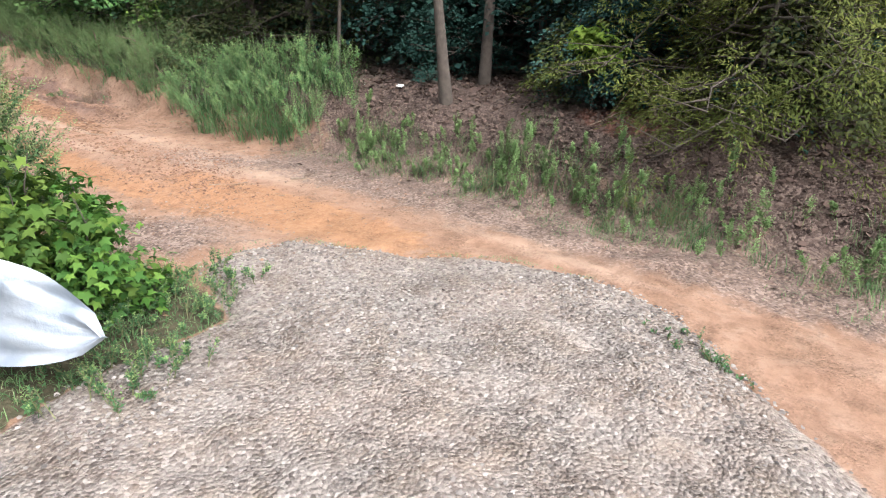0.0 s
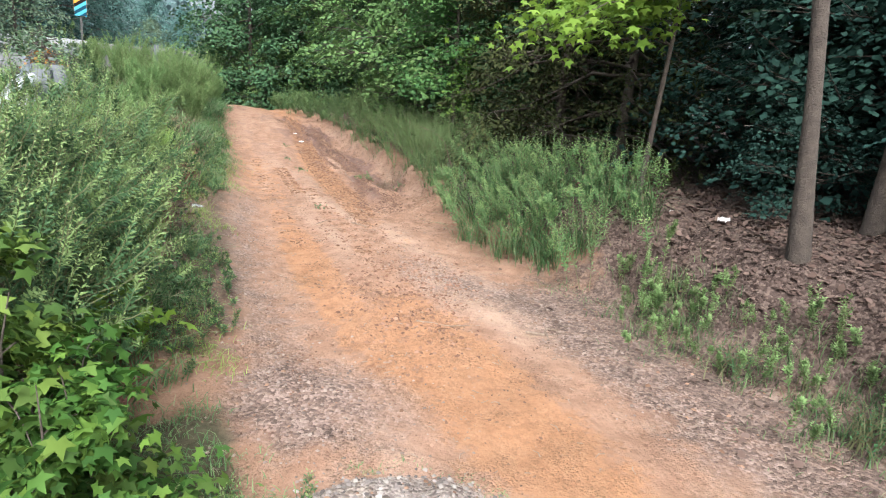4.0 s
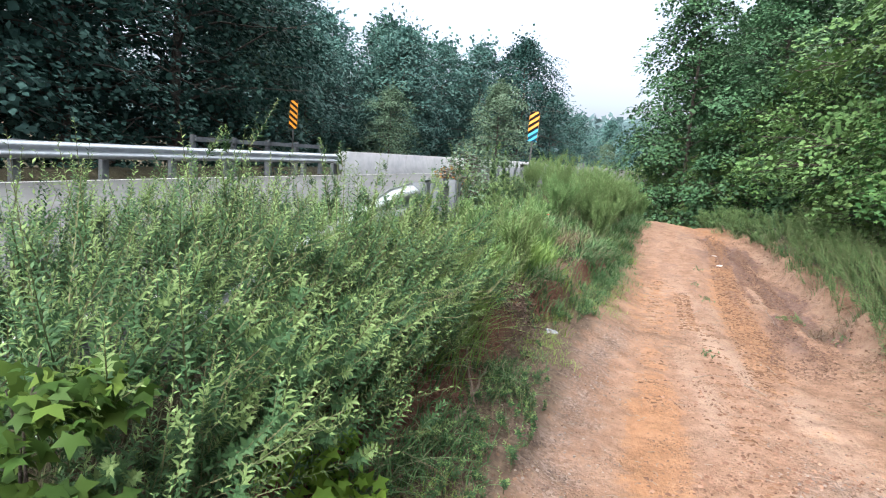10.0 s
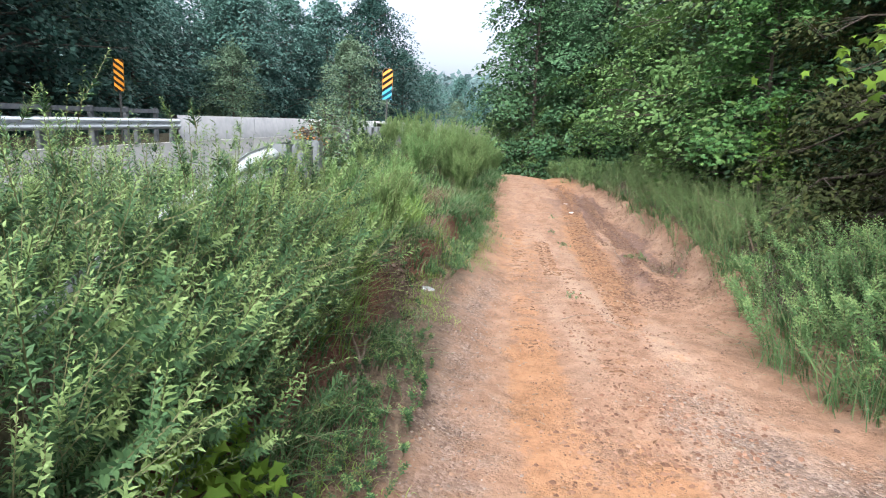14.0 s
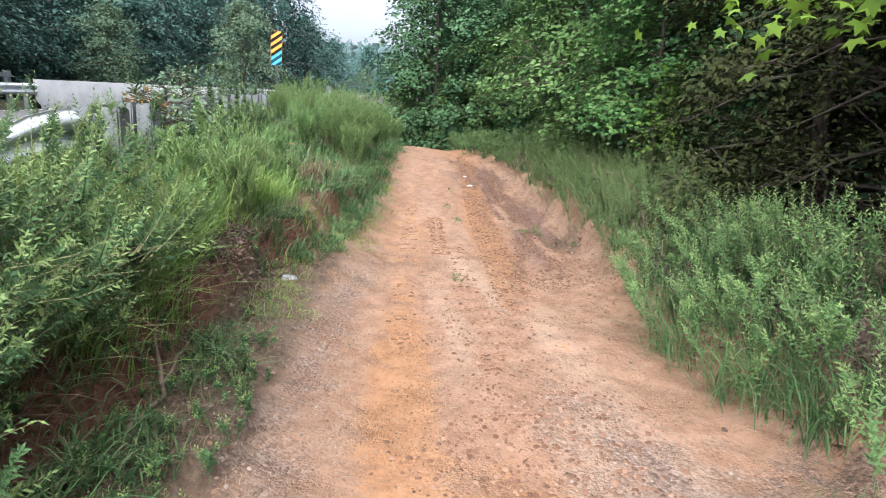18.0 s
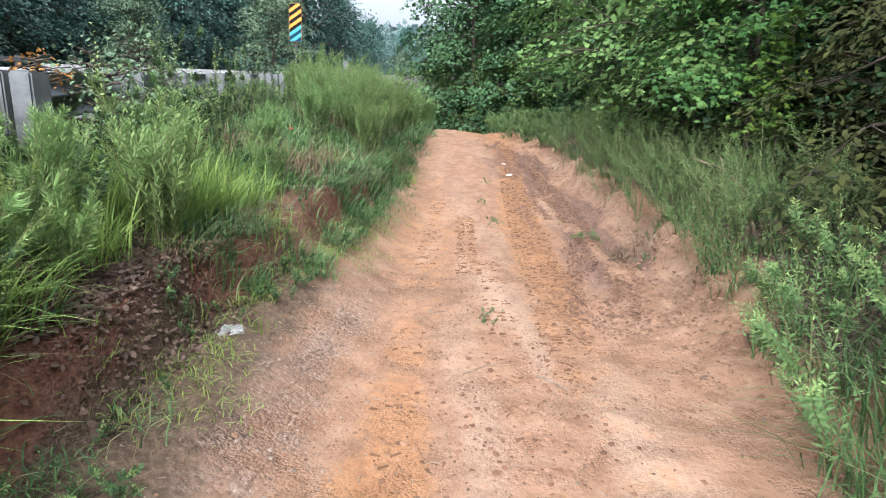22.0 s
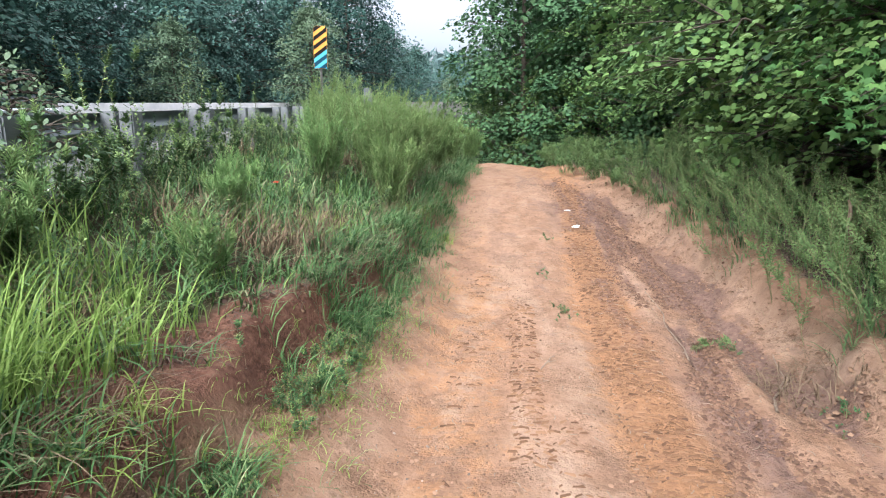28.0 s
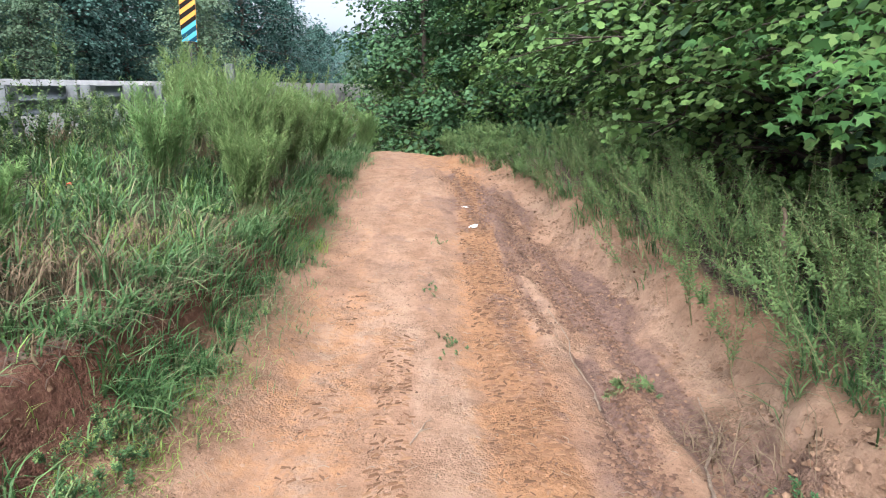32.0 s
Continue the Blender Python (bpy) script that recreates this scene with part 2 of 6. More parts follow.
class Heap:
    """Gathers shapes of one material for one mesh."""

    def __init__(self):
        self.v, self.f, self.n = [], {}, 0

    def add(self, v, f):
        v, f = np.asarray(v, float).reshape(-1, 3), np.asarray(f)
        self.f.setdefault(f.shape[1], []).append(f + self.n)
        self.v.append(v)
        self.n += len(v)

    def mesh(self, name, mat, smooth=False):
        return mesh_of(name, np.concatenate(self.v), [np.concatenate(a) for a in self.f.values()], mat, smooth)


def tube(points, radii, sides=6):
    p = np.asarray(points, float)
    d = unit(np.gradient(p, axis=0))
    up = np.where(np.abs(d[:, 2:3]) > 0.9, [[1.0, 0, 0]], [[0, 0, 1.0]])
    m = frames_of(d, up)
    a = np.linspace(0, 2 * np.pi, sides, endpoint=False)
    ring = np.cos(a)[None, :, None] * m[:, None, :, 0] + np.sin(a)[None, :, None] * m[:, None, :, 2]
    v = p[:, None] + ring * np.reshape(radii, (-1, 1, 1))
    i = np.arange(len(p) - 1)[:, None] * sides
    k = np.arange(sides)[None]
    f = np.stack([i + k, i + (k + 1) % sides, i + sides + (k + 1) % sides, i + sides + k], -1).reshape(-1, 4)
    return v.reshape(-1, 3), f


RHOMB = ([(0, 0, 0), (0.5, 0.45, 0.06), (0, 1, -0.05), (-0.5, 0.45, 0.06)], [(0, 1, 2, 3)])
LOBED = ([(0, 0, 0), (0.46, 0.22, -0.05), (0.24, 0.42, 0.04), (0.36, 0.72, -0.04), (0, 1, -0.12), (-0.36, 0.72, -0.04), (-0.24, 0.42, 0.04), (-0.46, 0.22, -0.05)], [(0, 1, 2, 3, 4, 5, 6, 7)])
OVAL = ([(0, 0, 0), (0.3, 0.25, 0.06), (0.32, 0.6, 0.03), (0, 1, -0.10), (-0.32, 0.6, 0.03), (-0.3, 0.25, 0.06)], [(0, 1, 2, 3, 4, 5)])
# five pointed lobes round a stalk
_star = [(0, 0, 0)]
for _a, _r in ((-132, .62), (-100, .46), (-66, .94), (-34, .50), (0, 1.05), (34, .50), (66, .94), (100, .46), (132, .62)):
    _star.append((math.sin(radians(_a)) * _r, 0.1 + math.cos(radians(_a)) * _r, -0.30 * _r * _r))
STAR = (_star, [(0, i + 1, i, ) for i in range(1, 9)] )


def smoothstep(a, b, x):
    u = np.clip((x - a) / (b - a), 0, 1)
    return u * u * (3 - 2 * u)


_rng = np.random.RandomState(5)
_lat = _rng.rand(64, 64)


def vnoise(x, y, s=1.0):
    """Smooth noise from 0 to 1 over the plan."""
    x, y = np.asarray(x, float) * s + 100, np.asarray(y, float) * s + 100
    i, j = np.floor(x).astype(int), np.floor(y).astype(int)
    u, w = x - i, y - j
    u, w = u * u * (3 - 2 * u), w * w * (3 - 2 * w)
    g = lambda a, b: _lat[a % 64, b % 64]
    return (g(i, j) * (1 - u) + g(i + 1, j) * u) * (1 - w) + (g(i, j + 1) * (1 - u) + g(i + 1, j + 1) * u) * w


def fbm(x, y, s=1.0, n=4):
    return sum(vnoise(x, y, s * 2**k) * 0.5**k for k in range(n)) / sum(0.5**k for k in range(n))


# ---------------------------------------------------------------- the lie of the land
def left_edge(y):
    return np.interp(y, [-8, -3, -0.9, -0.2, 1.5, 4.6, 5.6, 7, 8.1, 9.3, 12.4, 15, 17, 19, 22], [-3.6, -3.0, -2.0, -1.25, -1.15, -1.1, -0.88, -0.84, -0.62, -0.52, -0.42, -0.22, -0.2, 0.2, 1.0])


def right_edge(y):
    return np.interp(y, [-8, -3.2, -1.6, -0.3, 0.6, 1.8, 2.6, 4.4, 5.2, 6.5, 8, 11, 13, 14.5, 16, 17, 22], [1.85, 1.85, 1.85, 2.05, 1.95, 2.05, 1.75, 1.68, 1.8, 2.2, 2.32, 2.32, 2.1, 1.65, 1.25, 1.2, 2.2])


def path_z(y):
    return np.interp(y, [-40, -10, 7.5, 9, 10.5, 12, 13.5, 14.5, 15.5, 16.3, 17.2, 18, 20, 23, 30, 60], [-0.6, 0, 0, 0.02, 0.12, 0.30, 0.56, 0.71, 0.79, 0.81, 0.77, 0.64, 0.2, -0.8, -2.5, -3.0])


def rail_x(y):
    return np.interp(y, [-60, -2, 0.5, 4.05, 5.3, 9.5, 12.6, 17.7, 24, 32, 45, 60, 90], [-2.6, -2.3, -2.25, -2.2, -2.45, -3.3, -3.69, -4.1, -3.8, -2.4, 2.5, 11, 34])


def road_z(y):
    return 0.76 + 0.04 * (np.clip(y, -25, 45) - 4)


# outline of the grey gravel apron
APRON = [(-2.3, -1.0), (-1.66, -0.76), (-0.95, -0.74), (-0.80, -0.32), (-0.62, -0.03), (-0.41, 0.03), (-0.10, -0.08), (0.12, -0.35), (0.24, -0.70), (0.35, -0.97),
         (0.52, -1.12), (0.70, -1.46), (0.81, -1.95), (0.78, -2.4), (0.60, -2.72), (0.34, -2.98), (-0.2, -3.6), (-1.6, -5.0), (-3.2, -4.4), (-3.0, -2.0)]


def apron_depth(x, y):
    """How far inside the apron's edge a place lies, in metres; negative outside."""
    x, y = np.asarray(x, float), np.asarray(y, float)
    best, inside = np.full(x.shape, 1e9), np.zeros(x.shape, bool)
    for (ax, ay), (bx, by) in zip(APRON, APRON[1:] + APRON[:1]):
        ex, ey = bx - ax, by - ay
        t = np.clip(((x - ax) * ex + (y - ay) * ey) / (ex * ex + ey * ey), 0, 1)
        best = np.minimum(best, np.hypot(x - ax - t * ex, y - ay - t * ey))
        inside ^= ((ay > y) != (by > y)) & (x < ex * (y - ay) / (by - ay + 1e-12) + ax)
    return np.where(inside, best, -best)


def ground_z(x, y, fine=True):
    x, y = np.asarray(x, float), np.asarray(y, float)
    zp = path_z(y)
    le = left_edge(y) + 0.22 * (vnoise(x * 0, y, 1.6) - 0.5)
    re = right_edge(y) + 0.2 * (vnoise(x * 0 + 7, y, 1.4) - 0.5)
    z = zp.copy()
    # worn right-hand ditch
    ditch = smoothstep(3.5, 7, y) * (1 - smoothstep(13, 16, y))
    rut = ditch * np.exp(-(((x - (re - 0.45)) / 0.42) ** 4))
    z += rut * (0.20 * (fbm(x * 2.6 + 4, y * 0.55, 1.6, 3) - 0.5) + 0.07 * (fbm(x, y, 7.0, 2) - 0.5)) - 0.05 * rut
    crack = re - 0.62 + 0.30 * (vnoise(x * 0 + 3, y, 0.9) - 0.5) + 0.06 * (vnoise(x * 0 + 8, y, 5.0) - 0.5)
    z -= 0.055 * np.exp(-(((x - crack) / 0.045) ** 2)) * smoothstep(6.0, 7.5, y) * (1 - smoothstep(11.5, 13, y)) * smoothstep(0.3, 0.5, vnoise(x * 0 + 5, y, 0.7))
    z -= 0.035 * smoothstep(4, 8, y) * np.exp(-(((x - 1.0 - 0.03 * (y - 8)) / 0.16) ** 2))
    z -= 0.03 * np.exp(-(((x + 0.1) / 0.25) ** 2)) * smoothstep(0, 4, y)
    # left bank, cut away at its foot, up to the road's shoulder
    d = le - x
    steep = smoothstep(1.0, 2.6, y) * (1 - smoothstep(12, 15, y))
    bank = smoothstep(0.02, 0.22, d) * 0.30 * steep
    # the verge climbs gently to the bank's foot
    verge = 0.20 * smoothstep(-0.72, 0.06, d) * smoothstep(0.5, 2.0, y) * (1 - smoothstep(9, 12, y))
    z = z + verge
    rail = rail_x(y)
    top = np.maximum(road_z(y) + 0.14 * smoothstep(5, 8, y) - 0.06, 0.1)
    slope = smoothstep(0.0, 1.0, np.clip(d / np.maximum(le - rail - 0.2 + 1.3 * (1 - smoothstep(-0.4, 0.7, y)), 0.3), 0, 1))
    z = z + np.where(d > 0, np.maximum(bank, 0) * (1 - slope) + (top - zp - verge) * slope, 0)
    # the crest leans to the right
    z = z - 0.075 * np.clip(x - 0.1, 0, 2.2) * smoothstep(13.5, 15.5, y) * (1 - smoothstep(17, 19, y))
    z = z + 0.055 * smoothstep(-0.02, 0.14, apron_depth(x, y) + 0.05 * (fbm(x, y, 4.0, 2) - 0.5))
    # right bank and the wood's floor
    e = x - re
    cut = smoothstep(4.5, 7, y) * (1 - smoothstep(11.5, 14, y))
    e = e + cut * (0.13 * (fbm(x, y, 3.2, 2) - 0.5) + 0.10 * (fbm(x, y, 11.0, 3) - 0.5))
    rise = smoothstep(-0.04, 0.30, e) * 0.28 * cut + smoothstep(0.0, 1.0, e) * (0.58 - 0.42 * cut - 0.1 * smoothstep(2, 4.5, y)) + np.clip(e, 0, 30) * 0.07
    z = z + np.where(e > 0, rise * (1 - 0.55 * smoothstep(12, 14.5, y)), 0)
    # the road bed lies below its paving
    z = np.where((x < rail - 0.12) & (x > rail - 8.6), np.minimum(z, road_z(y) - 0.10), z)
    # beyond the road the land falls away
    far = rail - 8.6 - x
    z = np.where(far > 0, z - smoothstep(0, 14, far) * 1.6, z)
    # hills in the distance
    r = np.hypot(x, y)
    z = z + smoothstep(70, 260, r) * 42 * fbm(x, y, 0.009, 3)
    if fine:
        near = np.exp(-((r / 40) ** 2))
        z = z + near * (0.05 * (fbm(x, y, 1.7) - 0.5) + 0.05 * (fbm(x, y, 6.0, 3) - 0.5))
        rough = np.where((d > 0.02) & (d < 1.2) | (e > 0) & (e < 1.5), 1.0, 0.25)
        z = z + near * rough * 0.11 * (fbm(x, y, 4.5, 3) - 0.5)
    return z


def axis_of(parts):
    return np.unique(np.concatenate([np.linspace(a, b, n, endpoint=False) for a, b, n in parts]).round(4))


gx = axis_of([(-900, -200, 8), (-200, -40, 16), (-40, -12, 28), (-12, -4.5, 30), (-4.5, -2.4, 28), (-2.4, 3.6, 150), (3.6, 6.5, 36), (6.5, 14, 30), (14, 40, 20), (40, 200, 14), (200, 901, 8)])
gy = axis_of([(-900, -200, 8), (-200, -40, 12), (-40, -6, 22), (-6, -3.4, 22), (-3.4, 12.5, 330), (12.5, 19, 100), (19, 30, 40), (30, 60, 30), (60, 200, 24), (200, 901, 10)])
GX, GY = np.meshgrid(gx, gy)
GZ = ground_z(GX, GY)
nxg, nyg = len(gx), len(gy)
idx = np.arange(nxg * nyg).reshape(nyg, nxg)
gfaces = np.stack([idx[:-1, :-1], idx[:-1, 1:], idx[1:, 1:], idx[1:, :-1]], -1).reshape(-1, 4)


def blob(x, y, cx, cy, rx, ry, edge=0.3, turn=0.0):
    c, s = math.cos(turn), math.sin(turn)
    u, w = (x - cx) * c + (y - cy) * s, -(x - cx) * s + (y - cy) * c
    q = np.hypot(u / rx, w / ry) + 0.35 * (fbm(x, y, 2.2) - 0.5)
    return 1 - smoothstep(1 - edge, 1 + edge, q)


def covers(x, y):
    """How far the ground is gravel, orange clay, leaf litter, dark soil, tyre-marked and grown over."""
    le, re = left_edge(y), right_edge(y)
    wob = 0.3 * (fbm(x, y, 1.3) - 0.5)
    apron = smoothstep(-0.03, 0.05, apron_depth(x, y) + 0.08 * (fbm(x, y, 5.0, 3) - 0.5))
    strip = np.exp(-(((x - le - 0.52 + wob) / 0.33) ** 2)) * smoothstep(-0.2, 1.0, y) * (1 - smoothstep(5.0, 8.0, y)) * 0.52 + 0.45 * blob(x, y, 0.9, 2.6, 0.35, 0.8, 0.6) + 0.5 * blob(x, y, -0.3, 0.55, 0.5, 0.5, 0.6)
    gravel = np.clip(strip, 0, 1)
    gravel = np.clip(gravel + 0.72 * smoothstep(0.8, 1.4, x + wob) * (1 - smoothstep(1.6, 3.0, y)), 0, 1)
    orange = 0.95 * blob(x, y, 0.44, 0.55, 0.36, 1.75, 0.6) + 0.95 * blob(x, y, -0.02, 2.9, 0.19, 1.9, 0.6) + 0.75 * blob(x, y, 1.22, 9.5, 0.3, 4.8, 0.7, -0.04) + 0.5 * blob(x, y, 0.05, 8.5, 0.4, 3.5, 0.7) + 0.5 * blob(x, y, 1.5, 16, 0.9, 2.2, 0.6)
    litter = smoothstep(0.15, 0.8, x - re + wob) + 0.42 * smoothstep(0.9, 1.7, x + wob) * (1 - smoothstep(1.8, 3.4, y))
    soil = smoothstep(-0.12, 0.2, le - x + 0.8 * wob) * (1 - smoothstep(14, 17, y)) * smoothstep(-0.5, 0.8, y) * smoothstep(0.2, 0.5, vnoise(x, y, 1.1) + 0.25)
    soil = soil + 0.8 * blob(x, y, 3.05, -1.35, 0.4, 0.5) + 0.7 * blob(x, y, 3.3, 3.9, 0.6, 0.8)
    tread = np.exp(-(((x - 1.15 - 0.043 * (y - 7)) / 0.19) ** 4)) * smoothstep(5.0, 6.5, y) * (1 - smoothstep(13, 15, y))
    side = (apron_depth(x, y) < 0.0) * (1 - smoothstep(-1.0, -0.7, x + wob)) * (1 - smoothstep(0.4, 0.9, y)) * smoothstep(-6, -4, y)
    green = np.maximum(side, smoothstep(0.30, 0.75, le - x + wob)) * (1 - smoothstep(200, 240, np.hypot(x, y)))
    mud = (0.15 + 1.1 * smoothstep(0.40, 0.60, fbm(x * 4.5 + 3, y * 0.45, 1.6, 3))) * np.exp(-(((x - re + 0.46 + 0.6 * wob) / 0.42) ** 2)) * smoothstep(5.0, 7.5, y) * (1 - smoothstep(12.5, 15, y))
    mud = mud + 0.42 * smoothstep(6.0, 9.5, y) * (1 - smoothstep(15, 17, y)) * smoothstep(0.35, 0.65, fbm(x * 2.4 + 2, y * 1.0, 2.2, 4)) * (x > le) * (x < re)
    return [np.clip(c, 0, 1) for c in (gravel, orange, litter, soil, tread, green, apron, mud)]


CV = covers(GX, GY)
gme = mesh_of("ground", np.stack([GX, GY, GZ], -1).reshape(-1, 3), [gfaces], BARK, True)
for key, chans in (("cover", (CV[0], CV[1], CV[2], CV[3])), ("wear", (CV[4], CV[5], CV[6], CV[7]))):
    at = gme.attributes.new(key, "FLOAT_COLOR", "POINT")
    at.data.foreach_set("color", np.stack(chans, -1).astype(np.float32).ravel())


def track_wear(x, y):
    """Smooth pale compacted streaks, the dull verge, and patches of churned clods."""
    le, re = left_edge(y), right_edge(y)
    on = smoothstep(0.25, 0.6, x - le) * smoothstep(0.3, 0.7, re - x)
    pale = smoothstep(0.42, 0.66, fbm(x * 2.6, y * 0.5, 1.0, 3)) * on * 0.85 * (1 - 0.75 * smoothstep(7.5, 11, y))
    pale = pale + 0.75 * np.exp(-(((x - re - 0.05) / 0.14) ** 2)) * smoothstep(5.0, 7.0, y) * (1 - smoothstep(12, 14, y)) * (0.4 + 0.6 * vnoise(x, y, 3.0))
    verge = (1 - smoothstep(0.25, 0.62, x - le + 0.35 * (fbm(x, y, 1.8) - 0.5))) * smoothstep(0.5, 2.0, y) * (1 - smoothstep(4.6, 7.0, y)) * 0.9
    rough = smoothstep(0.50, 0.72, fbm(x * 1.6 + 9, y * 0.8, 1.0, 3)) * (vnoise(x, y, 7.0) > 0.42) * vnoise(x + 3, y, 5.0) * on * 0.9
    return [np.clip(c, 0, 1) for c in (pale, verge, rough)]


TW = track_wear(GX, GY)
at = gme.attributes.new("track", "FLOAT_COLOR", "POINT")
at.data.foreach_set("color", np.stack((*TW, TW[0]), -1).astype(np.float32).ravel())


def ground_material():
    m, t, b = mat_new("dirt_ground", 0.95)
    b.inputs["Specular IOR Level"].default_value = 0.15
    a1, a2 = t.nodes.new("ShaderNodeAttribute"), t.nodes.new("ShaderNodeAttribute")
    a1.attribute_name, a2.attribute_name = "cover", "wear"
    s1, s2 = t.nodes.new("ShaderNodeSeparateColor"), t.nodes.new("ShaderNodeSeparateColor")
    t.links.new(a1.outputs["Color"], s1.inputs[0])
    t.links.new(a2.outputs["Color"], s2.inputs[0])
    gravel, orange, litter, soil = s1.outputs[0], s1.outputs[1], s1.outputs[2], a1.outputs["Alpha"]
    tread, green, apron = s2.outputs[0], s2.outputs[1], s2.outputs[2]
    tc0 = t.nodes.new("ShaderNodeTexCoord").outputs["Object"]
    n_big, n_mid, n_fine, n_grit = noise_tex(t, 1.1, 4), noise_tex(t, 5.0, 6), noise_tex(t, 26.0, 6), noise_tex(t, 120.0, 4)
    dirt = ramp(t, n_mid, [(0.34, (0.255, 0.158, 0.108)), (0.5, (0.335, 0.216, 0.152)), (0.66, (0.385, 0.270, 0.200))])
    dirt = mixc(t, mth(t, "MULTIPLY", n_big, 0.6), dirt, (0.335, 0.205, 0.136))
    dirt = mixc(t, ramp(t, n_fine, [(0.55, (0, 0, 0)), (0.70, (0.5, 0.5, 0.5))]), dirt, (0.20, 0.115, 0.076))
    a3, s3 = t.nodes.new("ShaderNodeAttribute"), t.nodes.new("ShaderNodeSeparateColor")
    a3.attribute_name = "track"
    t.links.new(a3.outputs["Color"], s3.inputs[0])
    dirt = mixc(t, s3.outputs[0], dirt, ramp(t, n_grit, [(0.3, (0.385, 0.275, 0.205)), (0.7, (0.455, 0.335, 0.262))]))
    dirt = mixc(t, s3.outputs[2], dirt, ramp(t, n_fine, [(0.35, (0.14, 0.085, 0.058)), (0.65, (0.27, 0.165, 0.112))]))
    clay = ramp(t, n_fine, [(0.3, (0.30, 0.150, 0.068)), (0.5, (0.395, 0.205, 0.096)), (0.7, (0.44, 0.255, 0.135))])

    def edged(mask, soft=0.35):
        v = mth(t, "ADD", mask, mth(t, "MULTIPLY", mth(t, "SUBTRACT", n_mid, 0.5), soft * 2))
        v = mth(t, "ADD", v, mth(t, "MULTIPLY", mth(t, "SUBTRACT", n_fine, 0.5), soft))
        return ramp(t, v, [(0.32, (0, 0, 0)), (0.68, (1, 1, 1))])

    col = mixc(t, mth(t, "MULTIPLY", edged(orange, 0.9), 0.62), dirt, clay)
    # darker orange tread band, with the shade between lugs put into it
    col = mixc(t, mth(t, "MULTIPLY", edged(tread, 0.6), 0.6), col, ramp(t, n_fine, [(0.35, (0.20, 0.105, 0.055)), (0.65, (0.32, 0.185, 0.105))]))
    vor = nd(t, "TexVoronoi", Scale=55.0)
    t.links.new(t.nodes.new("ShaderNodeTexCoord").outputs["Object"], vor.inputs["Vector"])
    sv = t.nodes.new("ShaderNodeSeparateColor")
    t.links.new(vor.outputs["Color"], sv.inputs[0])
    pebble = ramp(t, sv.outputs[0], [(0.0, (0.12, 0.088, 0.074)), (0.5, (0.225, 0.166, 0.138)), (1.0, (0.36, 0.282, 0.238))])
    vg = ramp(t, n_fine, [(0.3, (0.095, 0.068, 0.050)), (0.5, (0.155, 0.115, 0.086)), (0.7, (0.235, 0.175, 0.132))])
    col = mixc(t, edged(s3.outputs[1], 0.5), col, vg)
    col = mixc(t, edged(gravel, 0.45), col, pebble)
    grey = ramp(t, sv.outputs[2], [(0.0, (0.14, 0.125, 0.116)), (0.25, (0.245, 0.222, 0.205)), (0.7, (0.335, 0.306, 0.284)), (1.0, (0.41, 0.378, 0.354))])
    # a tan sandy skin towards the apron's rim, and sunk dark grit
    grey = mixc(t, ramp(t, n_mid, [(0.44, (0, 0, 0)), (0.66, (0.42, 0.42, 0.42))]), grey, (0.33, 0.268, 0.212))
    grey = mixc(t, ramp(t, noise_tex(t, 60.0, 3), [(0.60, (0, 0, 0)), (0.72, (0.7, 0.7, 0.7))]), grey, (0.20, 0.175, 0.16))
    col = mixc(t, mth(t, "MULTIPLY", edged(apron, 0.1), ramp(t, n_big, [(0.35, (1, 1, 1)), (0.75, (0.75, 0.75, 0.75))])), col, grey)
    leafy = ramp(t, sv.outputs[1], [(0.0, (0.06, 0.042, 0.036)), (0.5, (0.12, 0.088, 0.075)), (1.0, (0.22, 0.17, 0.145))])
    col = mixc(t, edged(litter, 0.5), col, leafy)
    red = ramp(t, n_fine, [(0.3, (0.115, 0.055, 0.040)), (0.5, (0.205, 0.104, 0.076)), (0.7, (0.29, 0.160, 0.118))])
    col = mixc(t, edged(soil, 0.4), col, red)
    turf = ramp(t, n_fine, [(0.3, (0.050, 0.052, 0.030)), (0.7, (0.12, 0.105, 0.065))])
    col = mixc(t, edged(green, 0.3), col, turf)
    damp = ramp(t, n_fine, [(0.3, (0.135, 0.084, 0.070)), (0.7, (0.25, 0.168, 0.140))])
    col = mixc(t, edged(a2.outputs["Alpha"], 0.5), col, damp)
    # crumbs and grit
    crumb = nd(t, "TexVoronoi", Scale=85.0)
    t.links.new(tc0, crumb.inputs["Vector"])
    sc = t.nodes.new("ShaderNodeSeparateColor")
    t.links.new(crumb.outputs["Color"], sc.inputs[0])
    speck = ramp(t, sc.outputs[0], [(0.0, (0.60, 0.57, 0.55)), (0.14, (0.86, 0.85, 0.84)), (0.7, (1.0, 1.0, 1.0)), (1.0, (1.12, 1.12, 1.12))])
    crumbly = ramp(t, noise_tex(t, 2.6, 5, 0.7), [(0.44, (0.12, 0.12, 0.12)), (0.60, (1, 1, 1))])
    col = mixc(t, crumbly, col, mixc(t, 1.0, col, speck, "MULTIPLY"))
    streak = ramp(t, noise_tex(t, 9.0, 8, 0.75), [(0.36, (0.80, 0.77, 0.75)), (0.5, (1, 1, 1)), (0.68, (1.07, 1.07, 1.06))])
    col = mixc(t, 1.0, col, streak, "MULTIPLY")
    col = mixc(t, 1.0, col, (0.54, 0.532, 0.53), "MULTIPLY")
    t.links.new(col, b.inputs["Base Color"])
    # relief: clods, pebbles, tyre lugs
    tc = t.nodes.new("ShaderNodeTexCoord")
    wave = nd(t, "TexWave", Scale=10.0, Distortion=6.0, Detail=3.0)
    wave.bands_direction = "Y"
